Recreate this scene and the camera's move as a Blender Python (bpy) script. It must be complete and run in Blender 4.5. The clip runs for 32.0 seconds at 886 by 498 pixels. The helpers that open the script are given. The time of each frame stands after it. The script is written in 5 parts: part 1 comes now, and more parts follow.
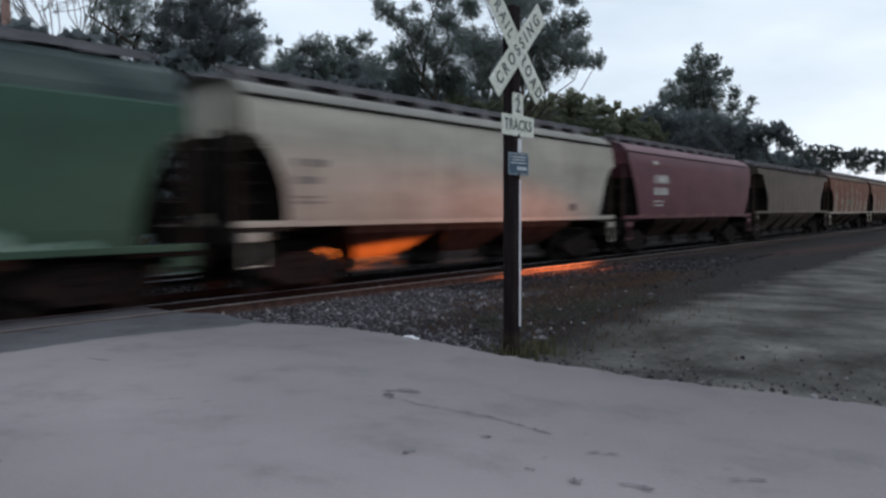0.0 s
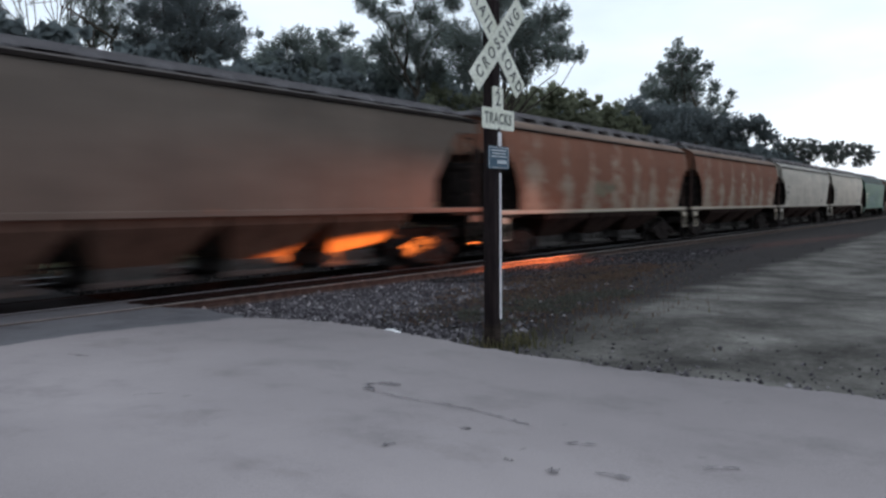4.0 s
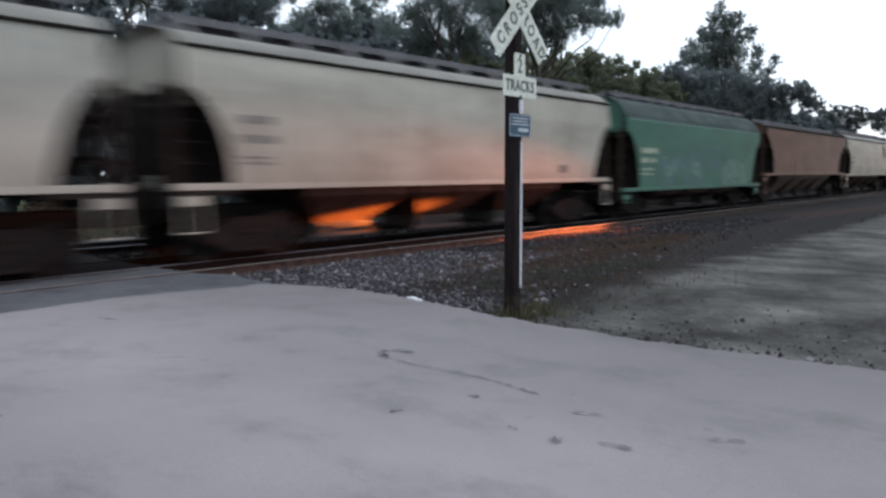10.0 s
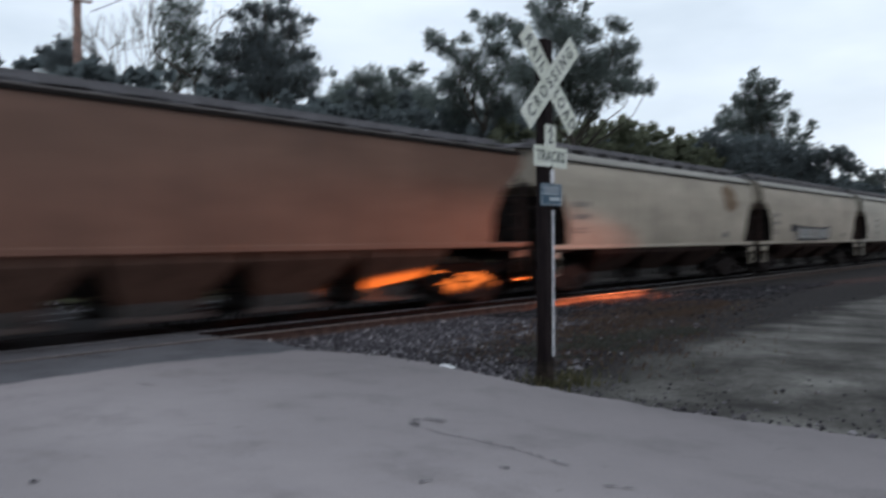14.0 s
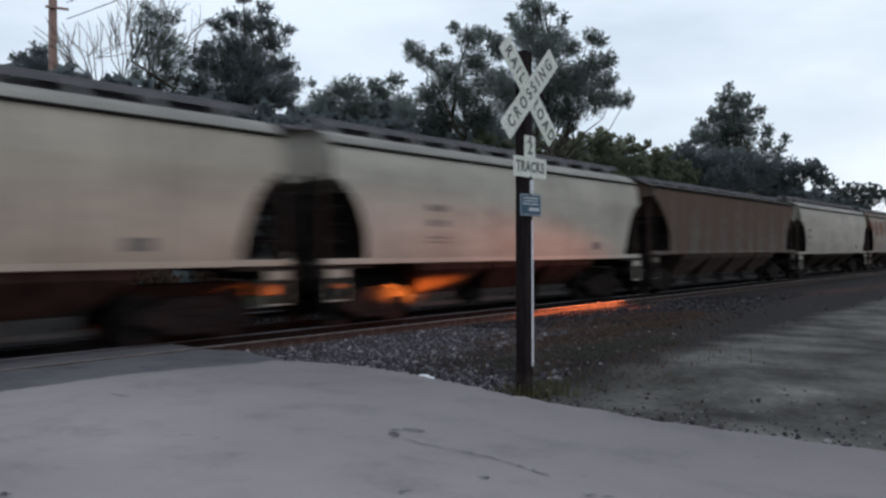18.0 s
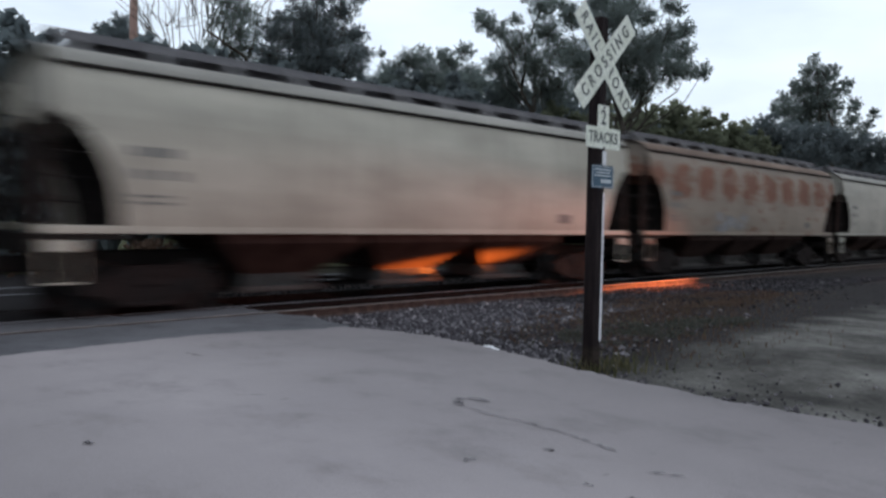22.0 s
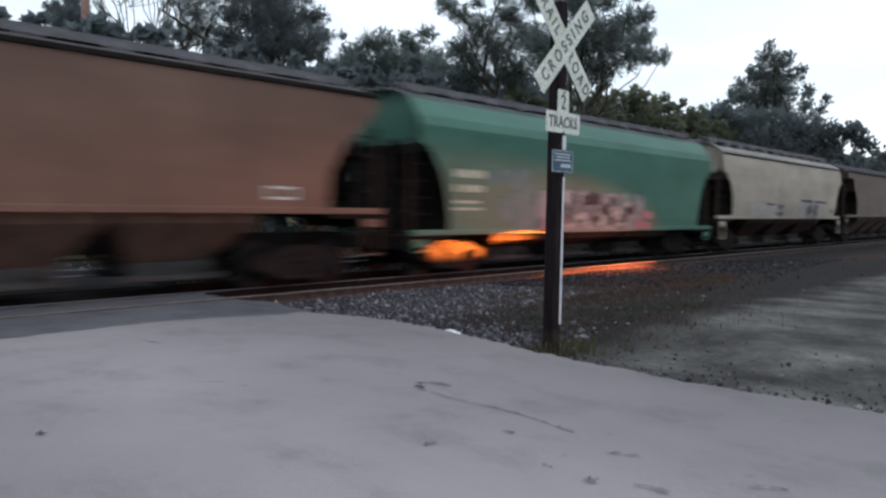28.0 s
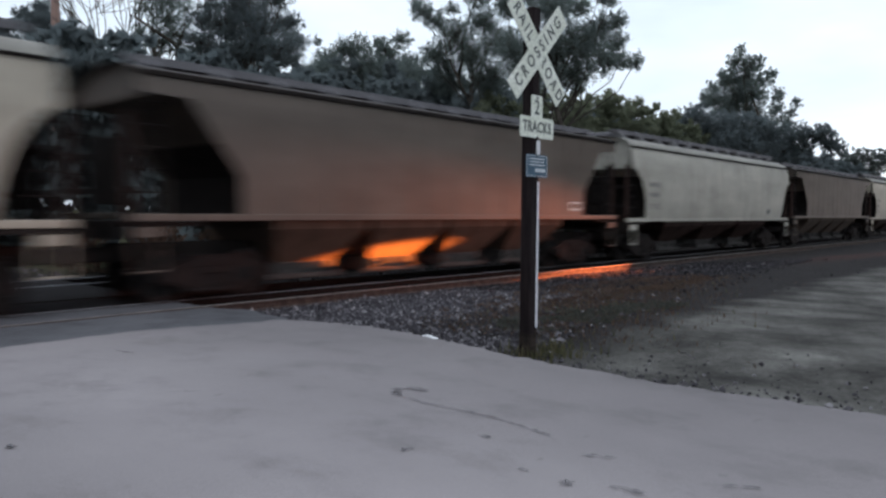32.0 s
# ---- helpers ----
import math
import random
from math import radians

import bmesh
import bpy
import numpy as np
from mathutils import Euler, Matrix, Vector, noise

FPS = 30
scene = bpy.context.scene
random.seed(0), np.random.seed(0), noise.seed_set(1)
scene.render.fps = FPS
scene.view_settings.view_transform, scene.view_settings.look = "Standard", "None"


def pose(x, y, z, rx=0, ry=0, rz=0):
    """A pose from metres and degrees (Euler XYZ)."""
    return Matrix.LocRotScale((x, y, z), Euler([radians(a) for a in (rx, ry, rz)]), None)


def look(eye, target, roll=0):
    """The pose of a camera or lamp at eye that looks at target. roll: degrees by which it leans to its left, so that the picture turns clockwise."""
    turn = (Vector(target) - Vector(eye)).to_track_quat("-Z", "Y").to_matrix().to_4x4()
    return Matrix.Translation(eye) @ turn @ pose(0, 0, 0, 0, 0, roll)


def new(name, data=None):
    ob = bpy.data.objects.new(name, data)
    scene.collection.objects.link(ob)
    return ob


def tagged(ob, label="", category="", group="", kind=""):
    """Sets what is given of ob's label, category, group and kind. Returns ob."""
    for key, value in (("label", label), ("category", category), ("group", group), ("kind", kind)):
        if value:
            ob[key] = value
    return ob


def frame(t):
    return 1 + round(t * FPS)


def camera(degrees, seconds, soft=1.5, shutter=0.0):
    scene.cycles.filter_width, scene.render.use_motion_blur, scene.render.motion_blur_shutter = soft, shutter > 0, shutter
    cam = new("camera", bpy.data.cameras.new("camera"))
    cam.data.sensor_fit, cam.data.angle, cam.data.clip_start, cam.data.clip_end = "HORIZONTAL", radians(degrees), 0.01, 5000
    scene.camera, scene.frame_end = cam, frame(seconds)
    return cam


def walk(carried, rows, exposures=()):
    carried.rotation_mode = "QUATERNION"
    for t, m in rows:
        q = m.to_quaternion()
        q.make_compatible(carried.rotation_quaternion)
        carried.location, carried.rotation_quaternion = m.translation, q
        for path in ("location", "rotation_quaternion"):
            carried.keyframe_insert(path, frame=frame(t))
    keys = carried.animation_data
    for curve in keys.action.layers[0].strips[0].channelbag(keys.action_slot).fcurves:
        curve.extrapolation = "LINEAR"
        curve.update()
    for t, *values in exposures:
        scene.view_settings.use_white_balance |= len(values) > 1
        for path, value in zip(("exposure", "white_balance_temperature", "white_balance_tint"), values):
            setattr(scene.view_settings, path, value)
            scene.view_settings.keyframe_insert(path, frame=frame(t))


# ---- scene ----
# A freight train of covered hoppers passes a level crossing at dusk. x runs along the track, y across it, z up.
cam = camera(62.29, 32.0, soft=2.6, shutter=1.6)
PATH = [
    (0.0, 0.154, 0.592, 1.315, -50.89, -2.92, -0.29),
    (0.5, 0.181, 0.568, 1.311, -50.37, -2.61, 0.16),
    (1.0, 0.180, 0.563, 1.308, -49.78, -3.13, 0.09),
    (1.5, 0.170, 0.585, 1.309, -50.32, -3.27, 0.01),
    (2.0, 0.159, 0.590, 1.310, -50.13, -2.83, 0.41),
    (2.5, 0.159, 0.584, 1.303, -51.47, -3.40, -0.17),
    (3.0, 0.160, 0.577, 1.307, -52.15, -3.03, 0.29),
    (3.5, 0.164, 0.574, 1.309, -52.49, -3.29, -0.21),
    (5.5, 0.079, 0.442, 1.331, -50.47, -3.59, -0.11),
    (6.0, 0.116, 0.399, 1.320, -48.69, -3.21, 1.66),
    (6.5, 0.146, 0.402, 1.306, -47.88, -5.53, 0.05),
    (7.0, 0.189, 0.472, 1.323, -47.07, -2.58, -1.06),
    (7.5, 0.193, 0.535, 1.327, -45.08, -2.99, -2.04),
    (8.0, 0.208, 0.535, 1.329, -50.18, -4.69, -0.97),
    (8.5, 0.247, 0.498, 1.324, -49.68, -5.11, -0.65),
    (9.0, 0.260, 0.453, 1.321, -48.98, -5.52, -0.53),
    (9.5, 0.245, 0.445, 1.320, -48.40, -5.68, -0.85),
    (10.0, 0.244, 0.447, 1.319, -49.49, -5.91, -0.22),
    (10.5, 0.242, 0.458, 1.317, -49.88, -6.45, -0.28),
    (11.0, 0.271, 0.460, 1.315, -48.65, -8.46, 1.29),
    (11.5, 0.255, 0.444, 1.328, -46.39, -4.28, 1.06),
    (12.0, 0.246, 0.416, 1.340, -45.06, -2.76, -0.62),
    (12.5, 0.229, 0.407, 1.357, -45.52, -0.36, -2.25),
    (13.0, 0.210, 0.404, 1.347, -44.59, -1.81, -0.43),
    (13.5, 0.205, 0.400, 1.348, -43.58, -2.20, -0.07),
    (14.0, 0.217, 0.375, 1.349, -46.70, -0.80, -0.36),
    (14.5, 0.213, 0.388, 1.341, -47.28, -0.23, -0.74),
    (16.5, 0.234, 0.411, 1.339, -44.26, -0.75, 0.01),
    (17.0, 0.216, 0.395, 1.342, -45.32, 0.15, -0.34),
    (17.5, 0.217, 0.384, 1.343, -48.17, -0.36, -0.09),
    (18.0, 0.209, 0.381, 1.340, -48.36, 0.03, -0.17),
    (18.5, 0.227, 0.399, 1.334, -48.01, -0.58, -0.64),
    (19.0, 0.237, 0.418, 1.325, -47.00, -1.85, -0.03),
    (19.5, 0.213, 0.399, 1.341, -45.25, -1.35, -1.19),
    (20.0, 0.222, 0.416, 1.327, -46.15, -1.31, 0.18),
    (20.5, 0.214, 0.419, 1.323, -45.28, -2.23, 0.56),
    (21.0, 0.212, 0.430, 1.325, -43.38, -2.09, 0.34),
    (21.5, 0.204, 0.425, 1.323, -43.06, -1.55, 1.14),
    (22.0, 0.223, 0.435, 1.316, -43.33, -2.16, 1.11),
    (22.5, 0.227, 0.440, 1.318, -43.48, -2.80, 1.06),
    (23.0, 0.226, 0.443, 1.320, -43.92, -3.24, 0.96),
    (23.5, 0.239, 0.445, 1.319, -43.60, -3.13, 0.82),
    (24.0, 0.231, 0.428, 1.323, -43.78, -2.53, 0.74),
    (24.5, 0.223, 0.426, 1.320, -44.56, -2.99, 0.68),
    (25.0, 0.234, 0.433, 1.316, -44.58, -3.24, 0.68),
    (25.5, 0.240, 0.436, 1.316, -44.86, -3.79, 0.55),
    (27.5, 0.237, 0.430, 1.319, -45.86, -3.72, 0.78),
    (28.0, 0.237, 0.423, 1.320, -46.24, -3.34, 1.01),
    (28.5, 0.235, 0.420, 1.323, -46.15, -3.52, 0.95),
    (29.0, 0.236, 0.424, 1.322, -46.08, -3.37, 1.00),
    (29.5, 0.241, 0.421, 1.319, -46.38, -3.92, 0.55),
    (30.0, 0.236, 0.415, 1.324, -46.60, -3.97, 0.54),
    (30.5, 0.235, 0.420, 1.323, -46.77, -3.28, 0.81),
    (31.0, 0.233, 0.417, 1.323, -46.71, -3.11, 1.02),
    (31.5, 0.229, 0.401, 1.323, -48.24, -3.20, 0.59),
    (32.0, 0.243, 0.405, 1.323, -47.98, -2.92, 0.45),
]
EXPOSURE = [(0, -0.18), (1, -0.15), (2, 0.06), (3, 0.08), (6, -0.04), (7, 0.5), (8, 0.02), (9, 0.08), (10, 0.33), (11, 0.36), (12, 0.28), (13, -0.12), (14, -0.15), (16.5, -0.2), (19, -0.2), (20, -0.1), (21, -0.02), (23, 0.05), (24, 0.16), (28, 0.18), (29, 0.2), (30, 0.06), (31, 0.07), (32, 0.07)]
walk(cam, [(t, pose(x, y, z, 90 + p, 0, yaw) @ pose(0, 0, 0, 0, 0, roll)) for t, x, y, z, yaw, p, roll in PATH],
     exposures=[(t, e, 6500, 14) for t, e in EXPOSURE])

# ---- sky and light ----
world = bpy.data.worlds.new("overcast_dusk")
scene.world = world
world.use_nodes = True
wt = world.node_tree
wt.nodes.clear()
w_out = wt.nodes.new("ShaderNodeOutputWorld")
w_bg = wt.nodes.new("ShaderNodeBackground")
w_sky = wt.nodes.new("ShaderNodeTexSky")
w_sky.sky_type, w_sky.sun_disc = 'NISHITA', False
w_sky.sun_elevation, w_sky.sun_rotation = radians(4), radians(106)
w_co = wt.nodes.new("ShaderNodeTexCoord")
w_map = wt.nodes.new("ShaderNodeMapping")
w_map.inputs["Scale"].default_value = (1.5, 1.5, 5.0)
w_noise = wt.nodes.new("ShaderNodeTexNoise")
w_noise.inputs["Scale"].default_value, w_noise.inputs["Detail"].default_value = 2.2, 5.0
w_ramp = wt.nodes.new("ShaderNodeValToRGB")
w_ramp.color_ramp.elements[0].position, w_ramp.color_ramp.elements[0].color = 0.3, (6.5, 7.8, 8.9, 1)
w_ramp.color_ramp.elements[1].position, w_ramp.color_ramp.elements[1].color = 0.68, (8.6, 10.0, 11.1, 1)
w_mix = wt.nodes.new("ShaderNodeMix")
w_mix.data_type = 'RGBA'
w_mix.inputs["Factor"].default_value = 0.9
wt.links.new(w_co.outputs["Generated"], w_map.inputs["Vector"])
wt.links.new(w_map.outputs["Vector"], w_noise.inputs["Vector"])
wt.links.new(w_noise.outputs["Fac"], w_ramp.inputs["Fac"])
wt.links.new(w_sky.outputs["Color"], w_mix.inputs["A"])
wt.links.new(w_ramp.outputs["Color"], w_mix.inputs["B"])
wt.links.new(w_mix.outputs["Result"], w_bg.inputs["Color"])
w_bg.inputs["Strength"].default_value = 0.12
wt.links.new(w_bg.outputs["Background"], w_out.inputs["Surface"])

# soft light of the overcast sky's bright side
sun = new("sun", bpy.data.lights.new("sun", 'SUN'))
sun.data.energy, sun.data.angle, sun.data.color = 0.4, radians(40), (0.94, 0.98, 1.0)
sun.matrix_world = look((0, 0, 0), (0.35, 0.55, -1.0))

# Unseen orange spots added low along the track: core under cars, shoulder foot, halo
def glow_spot(eye, target, energy, degrees, wide, tall, colour):
    ob = new("added_glow_spot", bpy.data.lights.new("added_glow_spot", 'SPOT'))
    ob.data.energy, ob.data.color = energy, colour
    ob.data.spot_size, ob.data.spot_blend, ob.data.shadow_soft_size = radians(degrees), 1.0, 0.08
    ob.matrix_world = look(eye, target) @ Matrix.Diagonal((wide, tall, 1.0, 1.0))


glow_spot((62.0, 0.7, 0.7), (13.0, 12.85, 0.34), 5200000, 1.2, 1.0, 0.72, (1.0, 0.22, 0.03))
glow_spot((58.0, 4.0, 5.5), (20.0, 11.5, -0.46), 1250000, 4.2, 0.85, 0.45, (1.0, 0.22, 0.06))
glow_spot((62.0, 0.5, 1.2), (12.0, 12.0, 0.6), 56000, 8.0, 1.0, 0.7, (1.0, 0.26, 0.13))


# ---- materials ----
def nodes_of(name):
    m = bpy.data.materials.new(name)
    m.use_nodes = True
    nt = m.node_tree
    b = nt.nodes["Principled BSDF"]
    return m, nt, b


def link(nt, a, b):
    nt.links.new(a, b)


def coords(nt, scale=(1, 1, 1), space="Object"):
    co, mp = nt.nodes.new("ShaderNodeTexCoord"), nt.nodes.new("ShaderNodeMapping")
    mp.inputs["Scale"].default_value = scale
    link(nt, co.outputs[space], mp.inputs["Vector"])
    return mp.outputs["Vector"]


def noise_tex(nt, vec, scale, detail=4.0, rough=0.55):
    n = nt.nodes.new("ShaderNodeTexNoise")
    n.inputs["Scale"].default_value, n.inputs["Detail"].default_value, n.inputs["Roughness"].default_value = scale, detail, rough
    link(nt, vec, n.inputs["Vector"])
    return n.outputs["Fac"]


def ramp(nt, fac, *stops):
    r = nt.nodes.new("ShaderNodeValToRGB")
    e = r.color_ramp.elements
    while len(e) < len(stops):
        e.new(0.5)
    for k, (p, c) in enumerate(stops):
        e[k].position = p
        e[k].color = (c, c, c, 1) if isinstance(c, (int, float)) else (*c, 1)
    link(nt, fac, r.inputs["Fac"])
    return r.outputs["Color"]


def mix(nt, fac, a, b, blend='MIX'):
    m = nt.nodes.new("ShaderNodeMix")
    m.data_type, m.blend_type = 'RGBA', blend
    for sock, v in (("Factor", fac), ("A", a), ("B", b)):
        if isinstance(v, (int, float)):
            m.inputs[sock].default_value = v if sock == "Factor" else (v, v, v, 1)
        elif isinstance(v, tuple):
            m.inputs[sock].default_value = (*v, 1)
        else:
            link(nt, v, m.inputs[sock])
    return m.outputs["Result"]


def math_node(nt, op, a, b=0.0):
    m = nt.nodes.new("ShaderNodeMath")
    m.operation = op
    for k, v in enumerate((a, b)):
        if isinstance(v, (int, float)):
            m.inputs[k].default_value = v
        else:
            link(nt, v, m.inputs[k])
    return m.outputs[0]


def bump(nt, b, height, strength=0.3, dist=0.02):
    n = nt.nodes.new("ShaderNodeBump")
    n.inputs["Strength"].default_value, n.inputs["Distance"].default_value = strength, dist
    link(nt, height, n.inputs["Height"])
    link(nt, n.outputs["Normal"], b.inputs["Normal"])


def plain(name, c1, c2, scale=6.0, rough=0.7, metal=0.0, bump_s=0.2, bump_scale=40.0, space="Object", stretch=(1, 1, 1)):
    """A two-tone worn surface: broad patches and fine grain."""
    m, nt, b = nodes_of(name)
    v = coords(nt, stretch, space)
    n1, n2 = noise_tex(nt, v, scale), noise_tex(nt, v, bump_scale, 3)
    base = mix(nt, ramp(nt, n1, (0.35, 0.0), (0.65, 1.0)), c1, c2)
    dark = ramp(nt, n2, (0.3, 0.7), (0.7, 1.15))
    link(nt, mix(nt, 1.0, base, dark, 'MULTIPLY'), b.inputs["Base Color"])
    b.inputs["Roughness"].default_value, b.inputs["Metallic"].default_value = rough, metal
    b.inputs["Specular IOR Level"].default_value = 0.1 if max(c2) < 0.12 else 0.4
    bump(nt, b, n2, bump_s, 0.01)
    return m


def paint(name, c, stain=(0.16, 0.12, 0.09), rust=(0.30, 0.10, 0.045), rust_low=0.66, grime=0.5, spots=None, panels=None):
    """Weathered car paint: faded patches, streaks running down, rust where it has broken through."""
    m, nt, b = nodes_of(name)
    v = coords(nt)
    wide = noise_tex(nt, coords(nt, (0.35, 1, 0.8)), 1.6, 4)
    streak = noise_tex(nt, coords(nt, (3.2, 1, 0.22)), 2.2, 5, 0.6)
    fine = noise_tex(nt, v, 22.0, 4)
    pale = tuple(min(1, k * 1.12 + 0.01) for k in c)
    deep = tuple(k * 0.8 for k in c)
    col = mix(nt, ramp(nt, wide, (0.3, 0.0), (0.7, 1.0)), deep, pale)
    col = mix(nt, math_node(nt, 'MULTIPLY', ramp(nt, streak, (0.48, 0.0), (0.8, 1.0)), grime), col, stain)
    rn = noise_tex(nt, coords(nt, (0.6, 1, 0.9)), 2.6, 6, 0.62)
    rmask = ramp(nt, rn, (rust_low, 0.0), (rust_low + 0.1, 0.9))
    if panels:
        sep = nt.nodes.new("ShaderNodeSeparateXYZ")
        link(nt, v, sep.inputs[0])
        s = math_node(nt, 'SINE', math_node(nt, 'ADD', math_node(nt, 'MULTIPLY', sep.outputs["X"], 2 * math.pi / panels), math_node(nt, 'MULTIPLY', noise_tex(nt, coords(nt, (0.3, 0, 0)), 1.3, 2), 9.0)))
        s = math_node(nt, 'ADD', math_node(nt, 'MULTIPLY', s, 0.14), rn)
        zz = math_node(nt, 'MULTIPLY', math_node(nt, 'SUBTRACT', sep.outputs["Z"], 2.55), 0.13)
        s = math_node(nt, 'ADD', math_node(nt, 'ADD', s, zz), math_node(nt, 'MULTIPLY', math_node(nt, 'SUBTRACT', streak, 0.5), 0.55))
        rmask = ramp(nt, s, (0.25, 0.0), (0.52, 0.9))
    if spots:
        sep = nt.nodes.new("ShaderNodeSeparateXYZ")
        link(nt, v, sep.inputs[0])
        fx = math_node(nt, 'PINGPONG', math_node(nt, 'ADD', sep.outputs["X"], 4.07 + 20 * spots), spots / 2)
        fx = math_node(nt, 'DIVIDE', fx, spots * 0.42)
        fz = math_node(nt, 'DIVIDE', math_node(nt, 'SUBTRACT', sep.outputs["Z"], 3.1), 0.6)
        d = math_node(nt, 'ADD', math_node(nt, 'POWER', math_node(nt, 'ABSOLUTE', fz), 3.5), math_node(nt, 'POWER', fx, 3.0))
        d = math_node(nt, 'ADD', d, math_node(nt, 'MULTIPLY', math_node(nt, 'SUBTRACT', rn, 0.5), 5.2))
        rmask = mix(nt, 1.0, rmask, ramp(nt, d, (0.3, 0.85), (1.3, 0.0)), 'LIGHTEN')
    rcol = mix(nt, math_node(nt, 'ADD', math_node(nt, 'MULTIPLY', fine, 0.4), math_node(nt, 'MULTIPLY', ramp(nt, streak, (0.3, 1.0), (0.7, 0.0)), 0.6)), tuple(k * 0.55 for k in rust), tuple(k * 1.35 for k in rust))
    col = mix(nt, rmask, col, rcol)
    link(nt, col, b.inputs["Base Color"])
    link(nt, ramp(nt, rmask, (0.0, 0.55), (1.0, 0.9)), b.inputs["Roughness"])
    bump(nt, b, wide, 0.12, 0.02)
    return m


M = {}
M["white"] = paint("white_paint", (0.415, 0.378, 0.316), rust_low=0.74)
M["white2"] = paint("grey_white_paint", (0.4, 0.372, 0.32), rust_low=0.73, grime=0.7)
M["cream"] = paint("cream_paint", (0.405, 0.346, 0.276), rust_low=0.72)
M["maroon"] = paint("maroon_paint", (0.124, 0.036, 0.05), stain=(0.07, 0.03, 0.035), rust=(0.2, 0.07, 0.05), rust_low=0.72)
M["brown"] = paint("brown_paint", (0.098, 0.07, 0.054), stain=(0.05, 0.04, 0.035), rust=(0.2, 0.085, 0.05), rust_low=0.66)
M["redbrown"] = paint("red_brown_paint", (0.152, 0.07, 0.043), stain=(0.08, 0.045, 0.035), rust=(0.22, 0.09, 0.05), rust_low=0.66)
M["rustbrown"] = paint("rust_streaked_brown_paint", (0.09, 0.07, 0.057), stain=(0.05, 0.04, 0.034), rust=(0.115, 0.068, 0.047), panels=1.6, grime=0.7)
M["green"] = paint("green_paint", (0.013, 0.062, 0.033), stain=(0.03, 0.06, 0.045), rust=(0.12, 0.08, 0.05), rust_low=0.72)
M["teal"] = paint("faded_green_paint", (0.042, 0.138, 0.097), stain=(0.05, 0.11, 0.08), rust=(0.16, 0.12, 0.08), rust_low=0.72)
M["rusty"] = paint("rust_covered_paint", (0.26, 0.195, 0.145), rust=(0.18, 0.06, 0.031), panels=1.9, grime=0.75)
M["spotted"] = paint("rust_spotted_paint", (0.255, 0.2, 0.16), rust=(0.19, 0.07, 0.04), spots=1.66, grime=0.75, rust_low=0.57)
# grime, with the shade of car ends and recesses put into its colour
M["grime"] = plain("grimy_shaded_steel", (0.011, 0.009, 0.009), (0.026, 0.020, 0.018), 3.0, 0.8, 0.0)
M["iron"] = plain("dark_cast_iron", (0.011, 0.009, 0.009), (0.026, 0.019, 0.018), 5.0, 0.75, 0.0)
M["brown_bay"] = plain("brown_hopper_steel", (0.07, 0.047, 0.036), (0.12, 0.082, 0.062), 2.0, 0.8, 0.0)
# rusty steel, with the shade beneath the cars put into its colour
M["bay"] = plain("rusty_shaded_hopper_steel", (0.032, 0.018, 0.016), (0.066, 0.04, 0.034), 2.0, 0.8, 0.0)
M["bracket"] = plain("dusty_bracket_paint", (0.12, 0.115, 0.12), (0.19, 0.18, 0.18), 5.0, 0.7)
M["gate"] = plain("dusty_gate_steel", (0.045, 0.041, 0.04), (0.10, 0.092, 0.088), 3.0, 0.8, 0.0)
M["wheel"] = plain("worn_wheel_steel", (0.014, 0.012, 0.012), (0.032, 0.027, 0.026), 6.0, 0.6, 0.2)
M["walk"] = plain("sooty_roof_steel", (0.115, 0.108, 0.118), (0.18, 0.17, 0.18), 5.0, 0.7, 0.2)
M["mark_dark"] = plain("faded_dark_lettering", (0.10, 0.10, 0.10), (0.22, 0.21, 0.2), 12.0, 0.7)
M["mark_white"] = plain("faded_white_lettering", (0.55, 0.55, 0.52), (0.75, 0.74, 0.7), 9.0, 0.7)
M["mark_cream"] = plain("cream_lettering", (0.5, 0.5, 0.38), (0.62, 0.6, 0.46), 9.0, 0.7)
M["mark_yellow"] = plain("yellow_reflector_strip", (0.5, 0.34, 0.06), (0.6, 0.42, 0.1), 9.0, 0.5)
M["spray_black"] = plain("black_spray_paint", (0.02, 0.02, 0.025), (0.06, 0.06, 0.07), 5.0, 0.6)
M["spray_white"] = plain("white_spray_paint", (0.3, 0.32, 0.32), (0.44, 0.45, 0.45), 4.0, 0.6)
M["spray_grey"] = plain("grey_spray_paint", (0.17, 0.17, 0.18), (0.30, 0.29, 0.30), 3.0, 0.6)
M["spray_pale"] = plain("dusty_white_spray_paint", (0.36, 0.34, 0.32), (0.48, 0.45, 0.42), 3.0, 0.6)
M["spray_pink"] = plain("pink_spray_paint", (0.32, 0.12, 0.15), (0.4, 0.19, 0.21), 4.0, 0.6)
M["spray_mint"] = plain("pale_green_spray_paint", (0.11, 0.21, 0.165), (0.18, 0.28, 0.225), 4.0, 0.6)
M["spray_dull"] = plain("dull_green_spray_paint", (0.12, 0.105, 0.07), (0.18, 0.15, 0.10), 4.0, 0.7)
M["teal2"] = paint("green_car_paint", (0.034, 0.132, 0.09), stain=(0.04, 0.09, 0.065), rust=(0.13, 0.11, 0.07), rust_low=0.74)
# grey of the sky's reflection on the rounded roof, put into the colour
M["teal_roof"] = plain("grey_sheen_roof", (0.06, 0.075, 0.072), (0.1, 0.115, 0.11), 1.5, 0.7, 0.0, 0.1, 30.0, "Object", (0.5, 1, 1))
M["spray_blue"] = plain("grey_blue_spray_paint", (0.07, 0.15, 0.145), (0.11, 0.19, 0.185), 4.0, 0.6)
M["rail"] = plain("rusty_rail_side", (0.045, 0.033, 0.03), (0.085, 0.06, 0.052), 5.0, 0.8)
